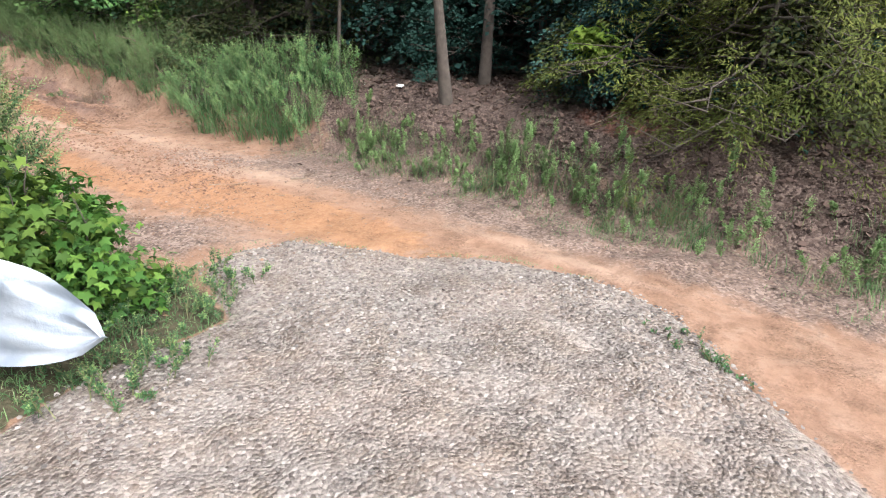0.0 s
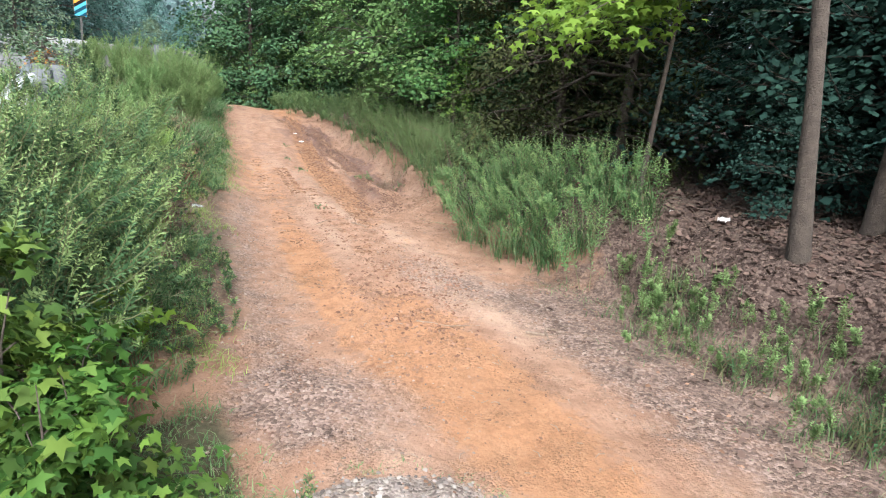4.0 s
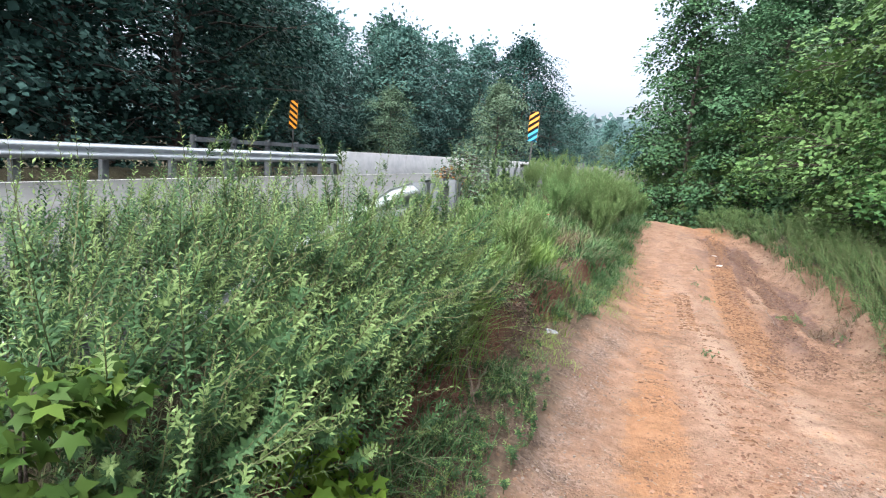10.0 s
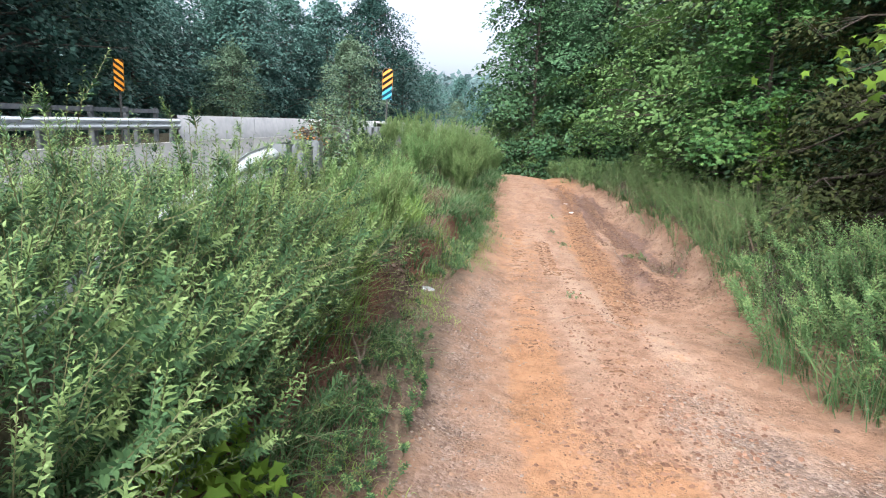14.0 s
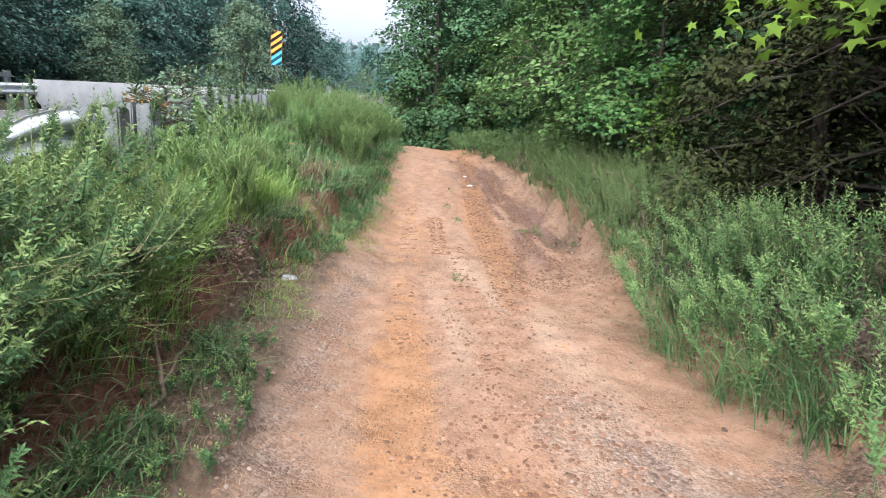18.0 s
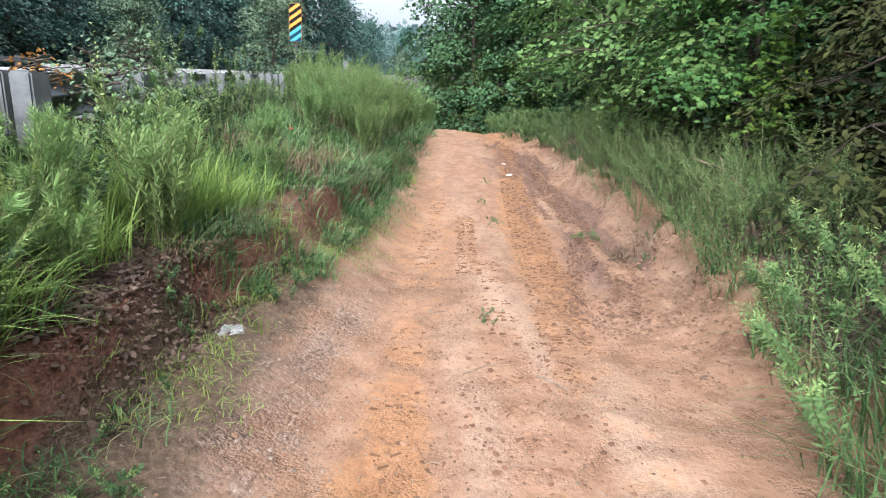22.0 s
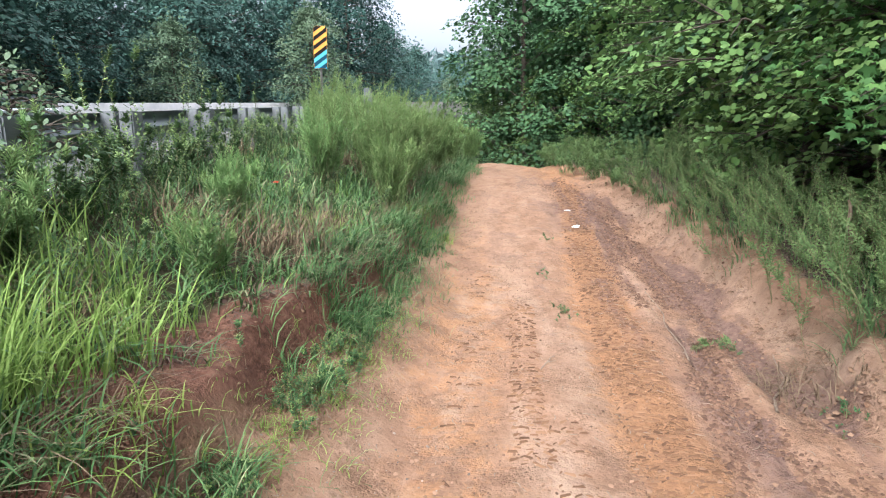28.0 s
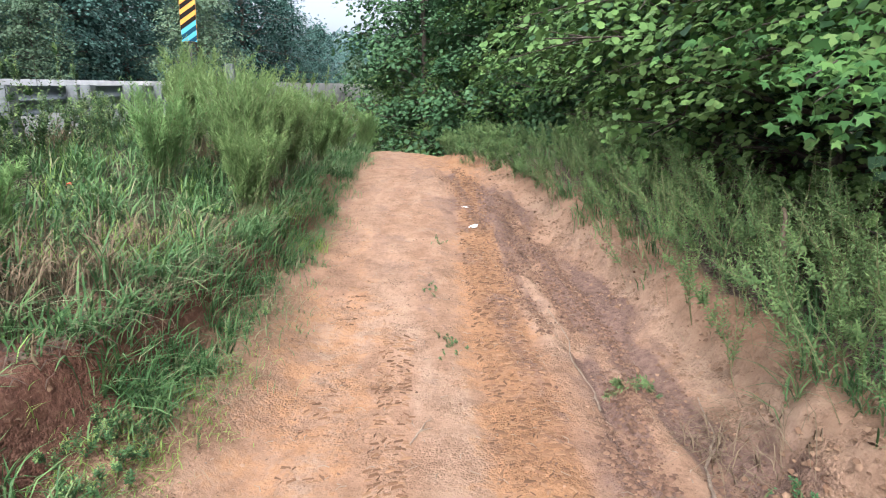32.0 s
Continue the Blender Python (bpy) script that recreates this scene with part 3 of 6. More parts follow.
    t.links.new(tc.outputs["Object"], wave.inputs["Vector"])
    h = mth(t, "ADD", mth(t, "MULTIPLY", n_fine, 0.9), mth(t, "MULTIPLY", n_grit, 0.25))
    h = mth(t, "ADD", h, mth(t, "MULTIPLY", mth(t, "MULTIPLY", mth(t, "MULTIPLY", wave.outputs["Fac"], crumbly), tread), 0.08))
    h = mth(t, "SUBTRACT", h, mth(t, "MULTIPLY", mth(t, "MULTIPLY", crumb.outputs["Distance"], crumbly), 0.35))
    h = mth(t, "SUBTRACT", h, mth(t, "MULTIPLY", mth(t, "MULTIPLY", vor.outputs["Distance"], mth(t, "MAXIMUM", mth(t, "MULTIPLY", gravel, 0.55), mth(t, "MULTIPLY", apron, 0.95))), 1.0))
    h = mth(t, "MULTIPLY", h, mth(t, "ADD", mth(t, "MULTIPLY", crumbly, 0.6), 0.45))
    bump(t, b, h, 1.0, 0.028)
    return m


gme.materials[0] = ground_material()
ground = tagged(new("ground", gme), "orange clay track with gravelly verges and leaf-strewn woodland floor", "ground", kind="structure")

# ---------------------------------------------------------------- plants
def tree(name, height, spread, leaf, mat, seed, leaves=6000, size=0.13, low=0.12, trunk_r=0.10, conic=0.0, twigs=5, label="", category="tree", clump=0.16, inner=1.4, fill=36):
    """A tapered trunk with limbs and a crown of many leaves along its twigs."""
    rng = np.random.RandomState(seed)
    root = new(name)
    tr, cr = Heap(), Heap()
    k = 9
    zs = np.linspace(0, height * 0.95, k)
    bend = np.cumsum(rng.normal(0, 0.035 * height / k, (k, 2)), 0)
    trunk = np.c_[bend - bend[0], zs]
    tr.add(*tube(trunk, trunk_r * (1 - 0.9 * (zs / zs[-1])) * np.r_[1.25, np.ones(k - 1)], 8))
    nb = int(26 + height * 3)
    per = max(1, leaves // (nb * twigs))
    for i in range(nb):
        u = low + (1 - low) * ((i + rng.rand()) / nb)
        h = u * height * 0.95
        base = np.array([np.interp(h, zs, trunk[:, 0]), np.interp(h, zs, trunk[:, 1]), h])
        prof = (1 - u) ** 0.8 * 1.15 + 0.12 if conic else (math.sin(math.pi * min(1, 0.22 + 0.80 * u)) ** 0.7 + 0.05)
        reach = spread * prof * rng.uniform(0.65, 1.15)
        a = i * 2.4 + rng.uniform(-0.5, 0.5)
        lift = (-0.05 if conic else 0.35) + rng.normal(0, 0.12) + 0.5 * max(0, u - 0.6)
        s = np.linspace(0, 1, 4)
        out = np.array([math.cos(a), math.sin(a)])
        limb = base + np.c_[np.outer(s, out) * reach, reach * (lift * s - 0.28 * s * s)] + np.r_[np.zeros((1, 3)), rng.normal(0, 0.05 * reach, (3, 3))]
        tr.add(*tube(limb, (trunk_r * 0.28 * (1 - u) + 0.012) * (1 - 0.85 * s), 4))
        # large leaves in the crown's dense inside
        qi = rng.uniform(0.15, 0.8, fill)
        pin = np.stack([np.interp(qi, s, limb[:, c]) for c in range(3)], -1) + rng.normal(0, clump * 1.3, (fill, 3))
        cr.add(*scatter(*leaf, pin, frames_of(rng.normal(0, 1, (fill, 3)), rng.normal(0, 0.6, (fill, 3)) + (0, 0, 0.8)), size * inner * rng.uniform(0.8, 1.3, fill)))
        for j in range(twigs):
            f = 1 - 0.8 * (rng.rand() ** 1.3)
            st = np.array([np.interp(f, s, limb[:, c]) for c in range(3)])
            side = a + rng.choice([-1, 1]) * rng.uniform(0.2, 1.1)
            ln = reach * rng.uniform(0.15, 0.42) + 0.12
            d = np.array([math.cos(side), math.sin(side), rng.uniform(-0.35, 0.5)])
            tr.add(*tube([st, st + d * ln], [0.007, 0.003], 3))
            # a flat spray of overlapping leaves that droops towards its rim
            rad = clump * rng.uniform(1.1, 2.3)
            face = unit(np.array([0.55 * d[0], 0.55 * d[1], 1.0]) + rng.normal(0, 0.22, 3))
            e1 = unit(np.cross(face, (-d[1], d[0], 0.02)))
            e2 = np.cross(face, e1)
            n = max(4, int(per * (rad / (clump * 1.7)) ** 2))
            q, w = np.sqrt(rng.rand(n)), rng.uniform(0, 6.28, n)
            ray = np.cos(w)[:, None] * e1 * 1.25 + np.sin(w)[:, None] * e2 * 0.85
            pos = st + d * ln * 0.9 + ray * (q * rad)[:, None] + np.outer(rng.normal(0, 0.09 * rad, n), face)
            pos[:, 2] -= 0.38 * rad * q * q
            al = ray * 0.8 + d * 0.5 + rng.normal(0, 0.35, (n, 3)) - (0, 0, 0.25)
            up = face + rng.normal(0, 0.22, (n, 3))
            cr.add(*scatter(*leaf, pos, frames_of(al, up), size * rng.uniform(0.65, 1.25, n)))
    root["group"] = {"woodland_tree": "trees beyond the road", "understory_shrub": "shrubs under the wood's crowns"}.get(name, "trees along the wood's edge")
    part("trunk", tr.mesh(name + "_trunk", BARK, True), root, "rough grey-brown bark")
    part("crown", cr.mesh(name + "_crown", mat), root)
    return tagged(root, label, category)


def stalks(heap, stems, rng, pos, height, lean, leaves, size, leaf, spread=0.35, droop=0.3, side=None):
    """Leafy stalks: leaves all along thin bending stems."""
    n = len(pos)
    h = np.broadcast_to(height, (n,)) * rng.uniform(0.65, 1.15, n)
    a = rng.uniform(0, 2 * np.pi, n)
    out = np.c_[np.cos(a), np.sin(a), 0 * a] * rng.uniform(0.1, 1, n)[:, None] * spread + np.asarray(lean)
    s = np.linspace(0, 1, 5)
    curve = pos[:, None] + (out[:, None] * (s**1.6)[None, :, None] + np.array([0, 0, 1]) * (s - droop * 0.35 * s * s)[None, :, None]) * h[:, None, None]
    # stems as thin three-sided strips
    w = 0.004 * np.array([1, 0.9, 0.75, 0.5, 0.2])
    acr = np.stack([-np.sin(a), np.cos(a), 0 * a], -1)[:, None] * w[None, :, None]
    acr2 = np.stack([np.cos(a), np.sin(a), 0 * a], -1)[:, None] * w[None, :, None]
    for side_v in (acr, acr2):
        v = np.stack([curve - side_v, curve + side_v], 2).reshape(n, 10, 3)
        f = np.array([(2 * i, 2 * i + 1, 2 * i + 3, 2 * i + 2) for i in range(4)])
        stems.add(v.reshape(-1, 3), (f[None] + (np.arange(n) * 10)[:, None, None]).reshape(-1, 4))
    u = 1 - rng.rand(n, leaves) ** 1.2 * 0.9
    i0 = np.clip((u * 4).astype(int), 0, 3)
    fr = (u * 4 - i0)[..., None]
    rows = np.arange(n)[:, None]
    p = curve[rows, i0] * (1 - fr) + curve[rows, i0 + 1] * fr
    t = unit(curve[rows, i0 + 1] - curve[rows, i0])
    b = rng.normal(0, 1, (n, leaves, 3))
    b = unit(b - (b * t).sum(-1, keepdims=True) * t)
    al = b + t * 0.7
    sz = size * (1.15 - 0.6 * u) * rng.uniform(0.7, 1.2, (n, leaves))
    heap.add(*scatter(*leaf, p.reshape(-1, 3), frames_of(al.reshape(-1, 3), (t + 0.2 * b).reshape(-1, 3)), sz.reshape(-1)))


def blades(heap, rng, pos, length, width, lean=(0, 0, 0), droop=0.7):
    """Bending grass blades."""
    n = len(pos)
    ln = np.broadcast_to(length, (n,)) * rng.uniform(0.5, 1.2, n)
    a = rng.uniform(0, 2 * np.pi, n)
    o = np.c_[np.cos(a), np.sin(a), 0 * a]
    acr = np.c_[-np.sin(a), np.cos(a), 0 * a]
    s = np.array([0, 0.4, 0.75, 1.0])
    dr = droop * rng.uniform(0.3, 1.2, n)
    c = pos[:, None] + (o * dr[:, None] * 0.9 + np.asarray(lean))[:, None] * (s**1.8)[None, :, None] * ln[:, None, None]
    c[:, :, 2] += (s[None] - 0.5 * dr[:, None] * s[None] ** 2.2) * ln[:, None]
    w = width * np.array([0.8, 1, 0.65]) * 0.5
    v = np.zeros((n, 7, 3))
    for k in range(3):
        v[:, 2 * k], v[:, 2 * k + 1] = c[:, k] - acr * w[k], c[:, k] + acr * w[k]
    v[:, 6] = c[:, 3]
    base = (np.arange(n) * 7)[:, None, None]
    heap.add(v.reshape(-1, 3), (np.array([(0, 1, 3, 2), (2, 3, 5, 4)])[None] + base).reshape(-1, 4))
    k0 = heap.n - n * 7
    heap.f.setdefault(3, []).append((np.array([(4, 5, 6)])[None] + base).reshape(-1, 3) + k0)


def sow(rng, n, x0, x1, y0, y1, keep=None):
    """Places on the ground within a stretch of the plan."""
    x, y = rng.uniform(x0, x1, n), rng.uniform(y0, y1, n)
    if keep is not None:
        ok = rng.rand(n) < keep(x, y)
        x, y = x[ok], y[ok]
    return np.c_[x, y, ground_z(x, y) - 0.01]


def spires(heap, tips, stems, rng, pos, height, lean, branches, leaves, size, leaf=None, spread=0.35, droop=0.3, branch=0.42, flare=0.95):
    """Branching weeds: each shoot is a narrow spire of close-set ascending leaves."""
    leaf = leaf or LEAFLET
    n = len(pos)
    if not n:
        return
    h = np.broadcast_to(height, (n,)) * rng.uniform(0.6, 1.15, n)
    a = rng.uniform(0, 2 * np.pi, n)
    out = np.c_[np.cos(a), np.sin(a), 0 * a] * rng.uniform(0.1, 1, n)[:, None] * spread + np.asarray(lean)
    s = np.linspace(0, 1, 5)
    main = pos[:, None] + (out[:, None] * (s**1.5)[None, :, None] + np.array([0, 0, 1]) * (s - droop * 0.4 * s * s)[None, :, None]) * h[:, None, None]
    shoots, u0 = [main], [np.full(n, 0.25)]
    if branches:
        u = rng.uniform(0.22, 0.92, (n, branches))
        i0 = np.clip((u * 4).astype(int), 0, 3)
        fr = (u * 4 - i0)[..., None]
        r = np.arange(n)[:, None]
        p = main[r, i0] * (1 - fr) + main[r, i0 + 1] * fr
        t = unit(main[r, i0 + 1] - main[r, i0])
        b = rng.normal(0, 1, (n, branches, 3))
        b = unit(b - (b * t).sum(-1, keepdims=True) * t)
        d = t * 0.9 + b * 0.44
        ln = (branch * (1.08 - u) + 0.07) * h[:, None] * rng.uniform(0.6, 1.2, (n, branches))
        side = p[:, :, None] + (d[:, :, None] * s[None, None, :, None] + np.array([0, 0, 0.25]) * (s**2)[None, None, :, None]) * ln[..., None, None]
        shoots.append(side.reshape(-1, 5, 3))
        u0.append(np.full(n * branches, 0.08))
    cv, lo = np.concatenate(shoots), np.concatenate(u0)
    m = len(cv)
    w = 0.0032 * np.array([1, 0.85, 0.65, 0.45, 0.2])
    g = rng.normal(0, 1, (m, 1, 3))
    dirn = unit(cv[:, -1:] - cv[:, :1])
    acr = unit(np.cross(dirn, g))
    off = acr * w[None, ::2, None]
    v = np.stack([cv[:, ::2] - off, cv[:, ::2] + off], 2).reshape(m, 6, 3)
    f = np.array([(2 * i, 2 * i + 1, 2 * i + 3, 2 * i + 2) for i in range(2)])
    stems.add(v.reshape(-1, 3), (f[None] + (np.arange(m) * 6)[:, None, None]).reshape(-1, 4))
    k = (np.arange(leaves)[None] + rng.uniform(0, 0.9, (m, leaves))) / leaves
    u = lo[:, None] + (1 - lo[:, None]) * k
    i0 = np.clip((u * 4).astype(int), 0, 3)
    fr = (u * 4 - i0)[..., None]
    r = np.arange(m)[:, None]
    p = cv[r, i0] * (1 - fr) + cv[r, i0 + 1] * fr
    t = unit(cv[r, i0 + 1] - cv[r, i0])
    ang = np.arange(leaves)[None] * 2.4 + rng.uniform(0, 6.28, (m, 1)) + rng.normal(0, 0.3, (m, leaves))
    a1 = unit(np.cross(t, np.broadcast_to(acr, t.shape) + 0.01))
    b = np.cos(ang)[..., None] * a1 + np.sin(ang)[..., None] * np.cross(t, a1)
    al, sz = b * flare + t * 0.62, size * (1.15 - 0.6 * k) * rng.uniform(0.7, 1.25, (m, leaves))
    up = t - 0.5 * b
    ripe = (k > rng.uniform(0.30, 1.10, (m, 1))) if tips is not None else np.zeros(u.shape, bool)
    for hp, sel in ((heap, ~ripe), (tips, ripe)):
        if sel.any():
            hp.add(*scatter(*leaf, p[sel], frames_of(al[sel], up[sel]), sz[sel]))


def tufts(heap, rng, pos, n, length, width, lean=(0, 0, 0), droop=0.9, radius=0.05):
    """Grass growing in separate tussocks."""
    k = rng.poisson(n, len(pos)) + 3
    p = np.repeat(pos, k, 0)
    ln = np.repeat(rng.uniform(0.6, 1.25, len(pos)), k) * length
    p[:, :2] += rng.normal(0, radius, (len(p), 2))
    p[:, 2] = ground_z(p[:, 0], p[:, 1]) - 0.01
    blades(heap, rng, p, ln, width, lean, droop)

# ---------------------------------------------------------------- road, rails and bridge
def ribbon(name, ys, x_of, profile, z_of, mat, smooth=False):
    """A cross-section (offsets across, heights) drawn along the road."""
    pr = np.asarray(profile, float)
    v = np.array([[x_of(y) + o, y, z_of(y) + h] for y in ys for o, h in pr])
    k = len(pr)
    f = [(i * k + j, i * k + j + 1, (i + 1) * k + j + 1, (i + 1) * k + j) for i in range(len(ys) - 1) for j in range(k - 1)]
    return mesh_of(name, v, [np.array(f)], mat, smooth)


road_ys = np.r_[np.arange(-60, 60, 1.0), np.arange(60, 91, 3.0)]
def far_x(y):
    return np.interp(y, [-60, 9, 18.4, 30, 45, 60, 90], [-10.9, -10.9, -10.7, -10.3, -7.5, 0.5, 24])


def across(name, ys, spans, mat):
    """A strip of road between two shares of its width, with drop or rise."""
    v = np.array([[rail_x(y) - 0.3 + (far_x(y) + 0.6 - rail_x(y)) * u, y, road_z(y) + h] for y in ys for u, h in spans])
    k = len(spans)
    f = [(i * k + j, i * k + j + 1, (i + 1) * k + j + 1, (i + 1) * k + j) for i in range(len(ys) - 1) for j in range(k - 1)]
    return mesh_of(name, v, [np.array(f)], mat)


road = tagged(part("road", across("road", road_ys, [(0, -0.25), (0, 0.0), (0.5, 0.07), (1, 0.0), (1, -0.25)], ASPHALT)), "grey worn asphalt two-lane road", "road", kind="structure")
for u in (0.045, 0.95):
    hh = 0.07 * (1 - abs(u - 0.5) * 2) + 0.008
    tagged(part("trim", across("edge_line", road_ys, [(u, hh), (u + 0.014, hh)], PAINT_WHITE)), "white painted edge line", "road line", kind="structure")

WBEAM = [(0.00, 0.0), (0.035, 0.025), (0.08, 0.06), (0.08, 0.095), (0.03, 0.135), (0.00, 0.155), (0.00, 0.165), (0.03, 0.185), (0.08, 0.225), (0.08, 0.26), (0.035, 0.295), (0.0, 0.32)]


def beam_mesh(name, pts, turns, face, mat=None, scale=None):
    """A corrugated steel beam along places; turns: how far it is twisted at each."""
    v, k = [], len(WBEAM)
    pts = np.asarray(pts, float)
    d = unit(np.gradient(pts, axis=0))
    for p, t, dd, sc in zip(pts, turns, d, scale or [1] * len(pts)):
        side = np.array([dd[1], -dd[0], 0]) * face
        side /= np.linalg.norm(side)
        up = np.array([0, 0, 1.0])
        c, s = math.cos(t), math.sin(t)
        a1, a2 = side * c + up * s, up * c - side * s
        for thick in (0.0, 0.004):
            for o, h in WBEAM:
                v.append(p + a1 * (o * sc - thick) + a2 * (h - 0.16) * sc)
    n = 2 * k
    f = []
    for i in range(len(pts) - 1):
        for j in range(k - 1):
            f.append((i * n + j, i * n + j + 1, (i + 1) * n + j + 1, (i + 1) * n + j))
            f.append((i * n + k + j + 1, i * n + k + j, (i + 1) * n + k + j, (i + 1) * n + k + j + 1))
        for j, q in ((0, k), (k - 1, n - 1)):
            f.append((i * n + j, (i + 1) * n + j, (i + 1) * n + q, i * n + q))
    return mesh_of(name, v, [np.array(f)], mat or STEEL, False)


def box_bm(sx, sy, sz, bevel=0.01):
    bm = bmesh.new()
    bmesh.ops.create_cube(bm, size=1)
    bmesh.ops.scale(bm, vec=(sx, sy, sz), verts=bm.verts)
    bmesh.ops.translate(bm, vec=(0, 0, sz / 2), verts=bm.verts)
    if bevel:
        bmesh.ops.bevel(bm, geom=bm.edges[:], offset=bevel, segments=2, affect="EDGES")
    return bm


POST_ME = bm_mesh("rail_post", box_bm(0.13, 0.17, 1.22, 0.012), POSTWOOD)
BLOCK_ME = bm_mesh("rail_block", box_bm(0.14, 0.2, 0.36, 0.01), POSTWOOD)


def guard_rail(name, ys, x_of, z_of, face, label, steel=None):
    root = new(name)
    for y0, y1 in zip(ys[:-1], ys[1:]):
        yy = np.linspace(y0 - 0.08, y1, 4)
        part("rail_beam", beam_mesh("beam", [(x_of(y) + (0.006 if y == yy[0] else 0) * face, y, z_of(y) + 0.55) for y in yy], [0] * 4, face, steel), root)
    for y in ys:
        p = part("post", POST_ME, root, "weathered grey wooden post")
        p.location = (x_of(y) - 0.24 * face, y, z_of(y) - 0.50)
        q = part("spacer_block", BLOCK_ME, root)
        q.location = (x_of(y) - 0.085 * face, y, z_of(y) + 0.36)
    return tagged(root, label, "guardrail")


NEAR_YS = [4.1, 5.15, 7.3, 9.15, 11.2, 13.2, 15.1, 16.6, 18.2]
guard_near = guard_rail("guardrail", NEAR_YS, rail_x, road_z, -1, "galvanised steel guardrail on weathered wooden posts beside the road", SHADED_STEEL)
# its end is twisted and bent down to the ground
s = np.linspace(0, 1, 16)
ty = 4.14 - 4.46 * s
tx = np.interp(ty, [-0.30, 0.5, 1.2, 4.14], [-2.10, -2.16, -2.22, -2.2])
tz = np.interp(ty, [-0.3, 0.3, 0.9, 2.3, 3.6, 4.14], [0.48, 0.46, 0.60, 1.03, 1.29, road_z(4.14) + 0.55])
part("rail_terminal", beam_mesh("terminal", np.c_[tx, ty, tz], list(-0.75 * smoothstep(0.2, 0.9, s)), -1, None, list(1 - 0.45 * smoothstep(0.02, 0.3, s))), guard_near, "twisted turned-down steel end of the rail")


# the rounded spoon-shaped plate at its very end
a0, a1 = np.array([-2.10, -0.32, 0.46]), np.array([-1.655, -1.0, 0.30])
ax = unit(a1 - a0)
wx = unit(np.cross(np.array([-0.55, -0.65, 0.45]), ax))
nx = np.cross(ax, wx)
pv, pf, pu, pw = [], [], 14, 17
for side_t in (0.0, 0.005):
    for i in range(pu):
        u = i / (pu - 1)
        half = 0.21 * (1 - max(0, (u - 0.35) / 0.65) ** 2.0) ** 0.62 + 0.004
        for j in range(pw):
            w = (j / (pw - 1) - 0.5) * 2
            crease = 0.10 * noise.noise(Vector((u * 2.2, w * 1.3, 3.7))) + 0.05 * noise.noise(Vector((u * 5, w * 3.5, 8.1))) + 0.06 * (abs(w + 0.15) - 0.4) * (1 - u)
            pv.append(a0 + (a1 - a0) * u + wx * half * w + nx * (crease - side_t))
for k in range(2):
    for i in range(pu - 1):
        for j in range(pw - 1):
            q = [k * pu * pw + i * pw + j, k * pu * pw + i * pw + j + 1, k * pu * pw + (i + 1) * pw + j + 1, k * pu * pw + (i + 1) * pw + j]
            pf.append(q if k == 0 else q[::-1])
part("end_plate", mesh_of("end_plate", pv, [np.array(pf)], plain("worn_galvanised_steel", (0.24, 0.29, 0.36), (0.42, 0.46, 0.51), 5, 0.5, 0.5, 0.3), True), guard_near, "rounded spoon-shaped galvanised end plate")

guard_rail("guardrail", list(np.arange(-15.8, 18.5, 1.9)), far_x, road_z, 1, "far galvanised guardrail along the opposite road edge")

BAR = [(0.0, -0.3), (0.0, 0.08), (0.12, 0.2), (0.16, 0.82), (0.36, 0.82), (0.40, -0.3)]
bridge_far = new("bridge_parapet")
for y0 in np.arange(18.6, 60, 6.0):
    part("parapet_panel", ribbon("parapet", np.linspace(y0, y0 + 5.97, 4), far_x, [(-o, h) for o, h in BAR][::-1], road_z, CONCRETE), bridge_far)
tagged(bridge_far, "pale concrete bridge parapet across the road", "parapet", kind="structure")
# near parapet: its shadow side is put into a dark concrete colour
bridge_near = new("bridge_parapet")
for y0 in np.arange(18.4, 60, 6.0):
    part("parapet_panel", ribbon("parapet", np.linspace(y0, y0 + 5.97, 4), rail_x, [(o - 0.2, h) for o, h in BAR], road_z, plain("shaded_concrete", (0.10, 0.105, 0.11), (0.2, 0.2, 0.2), 2.0, 0.95) if y0 < 19 else bpy.data.materials["shaded_concrete"]), bridge_near)
tagged(bridge_near, "concrete bridge parapet beside the track, coloured dark for its shadow side", "parapet", kind="structure")


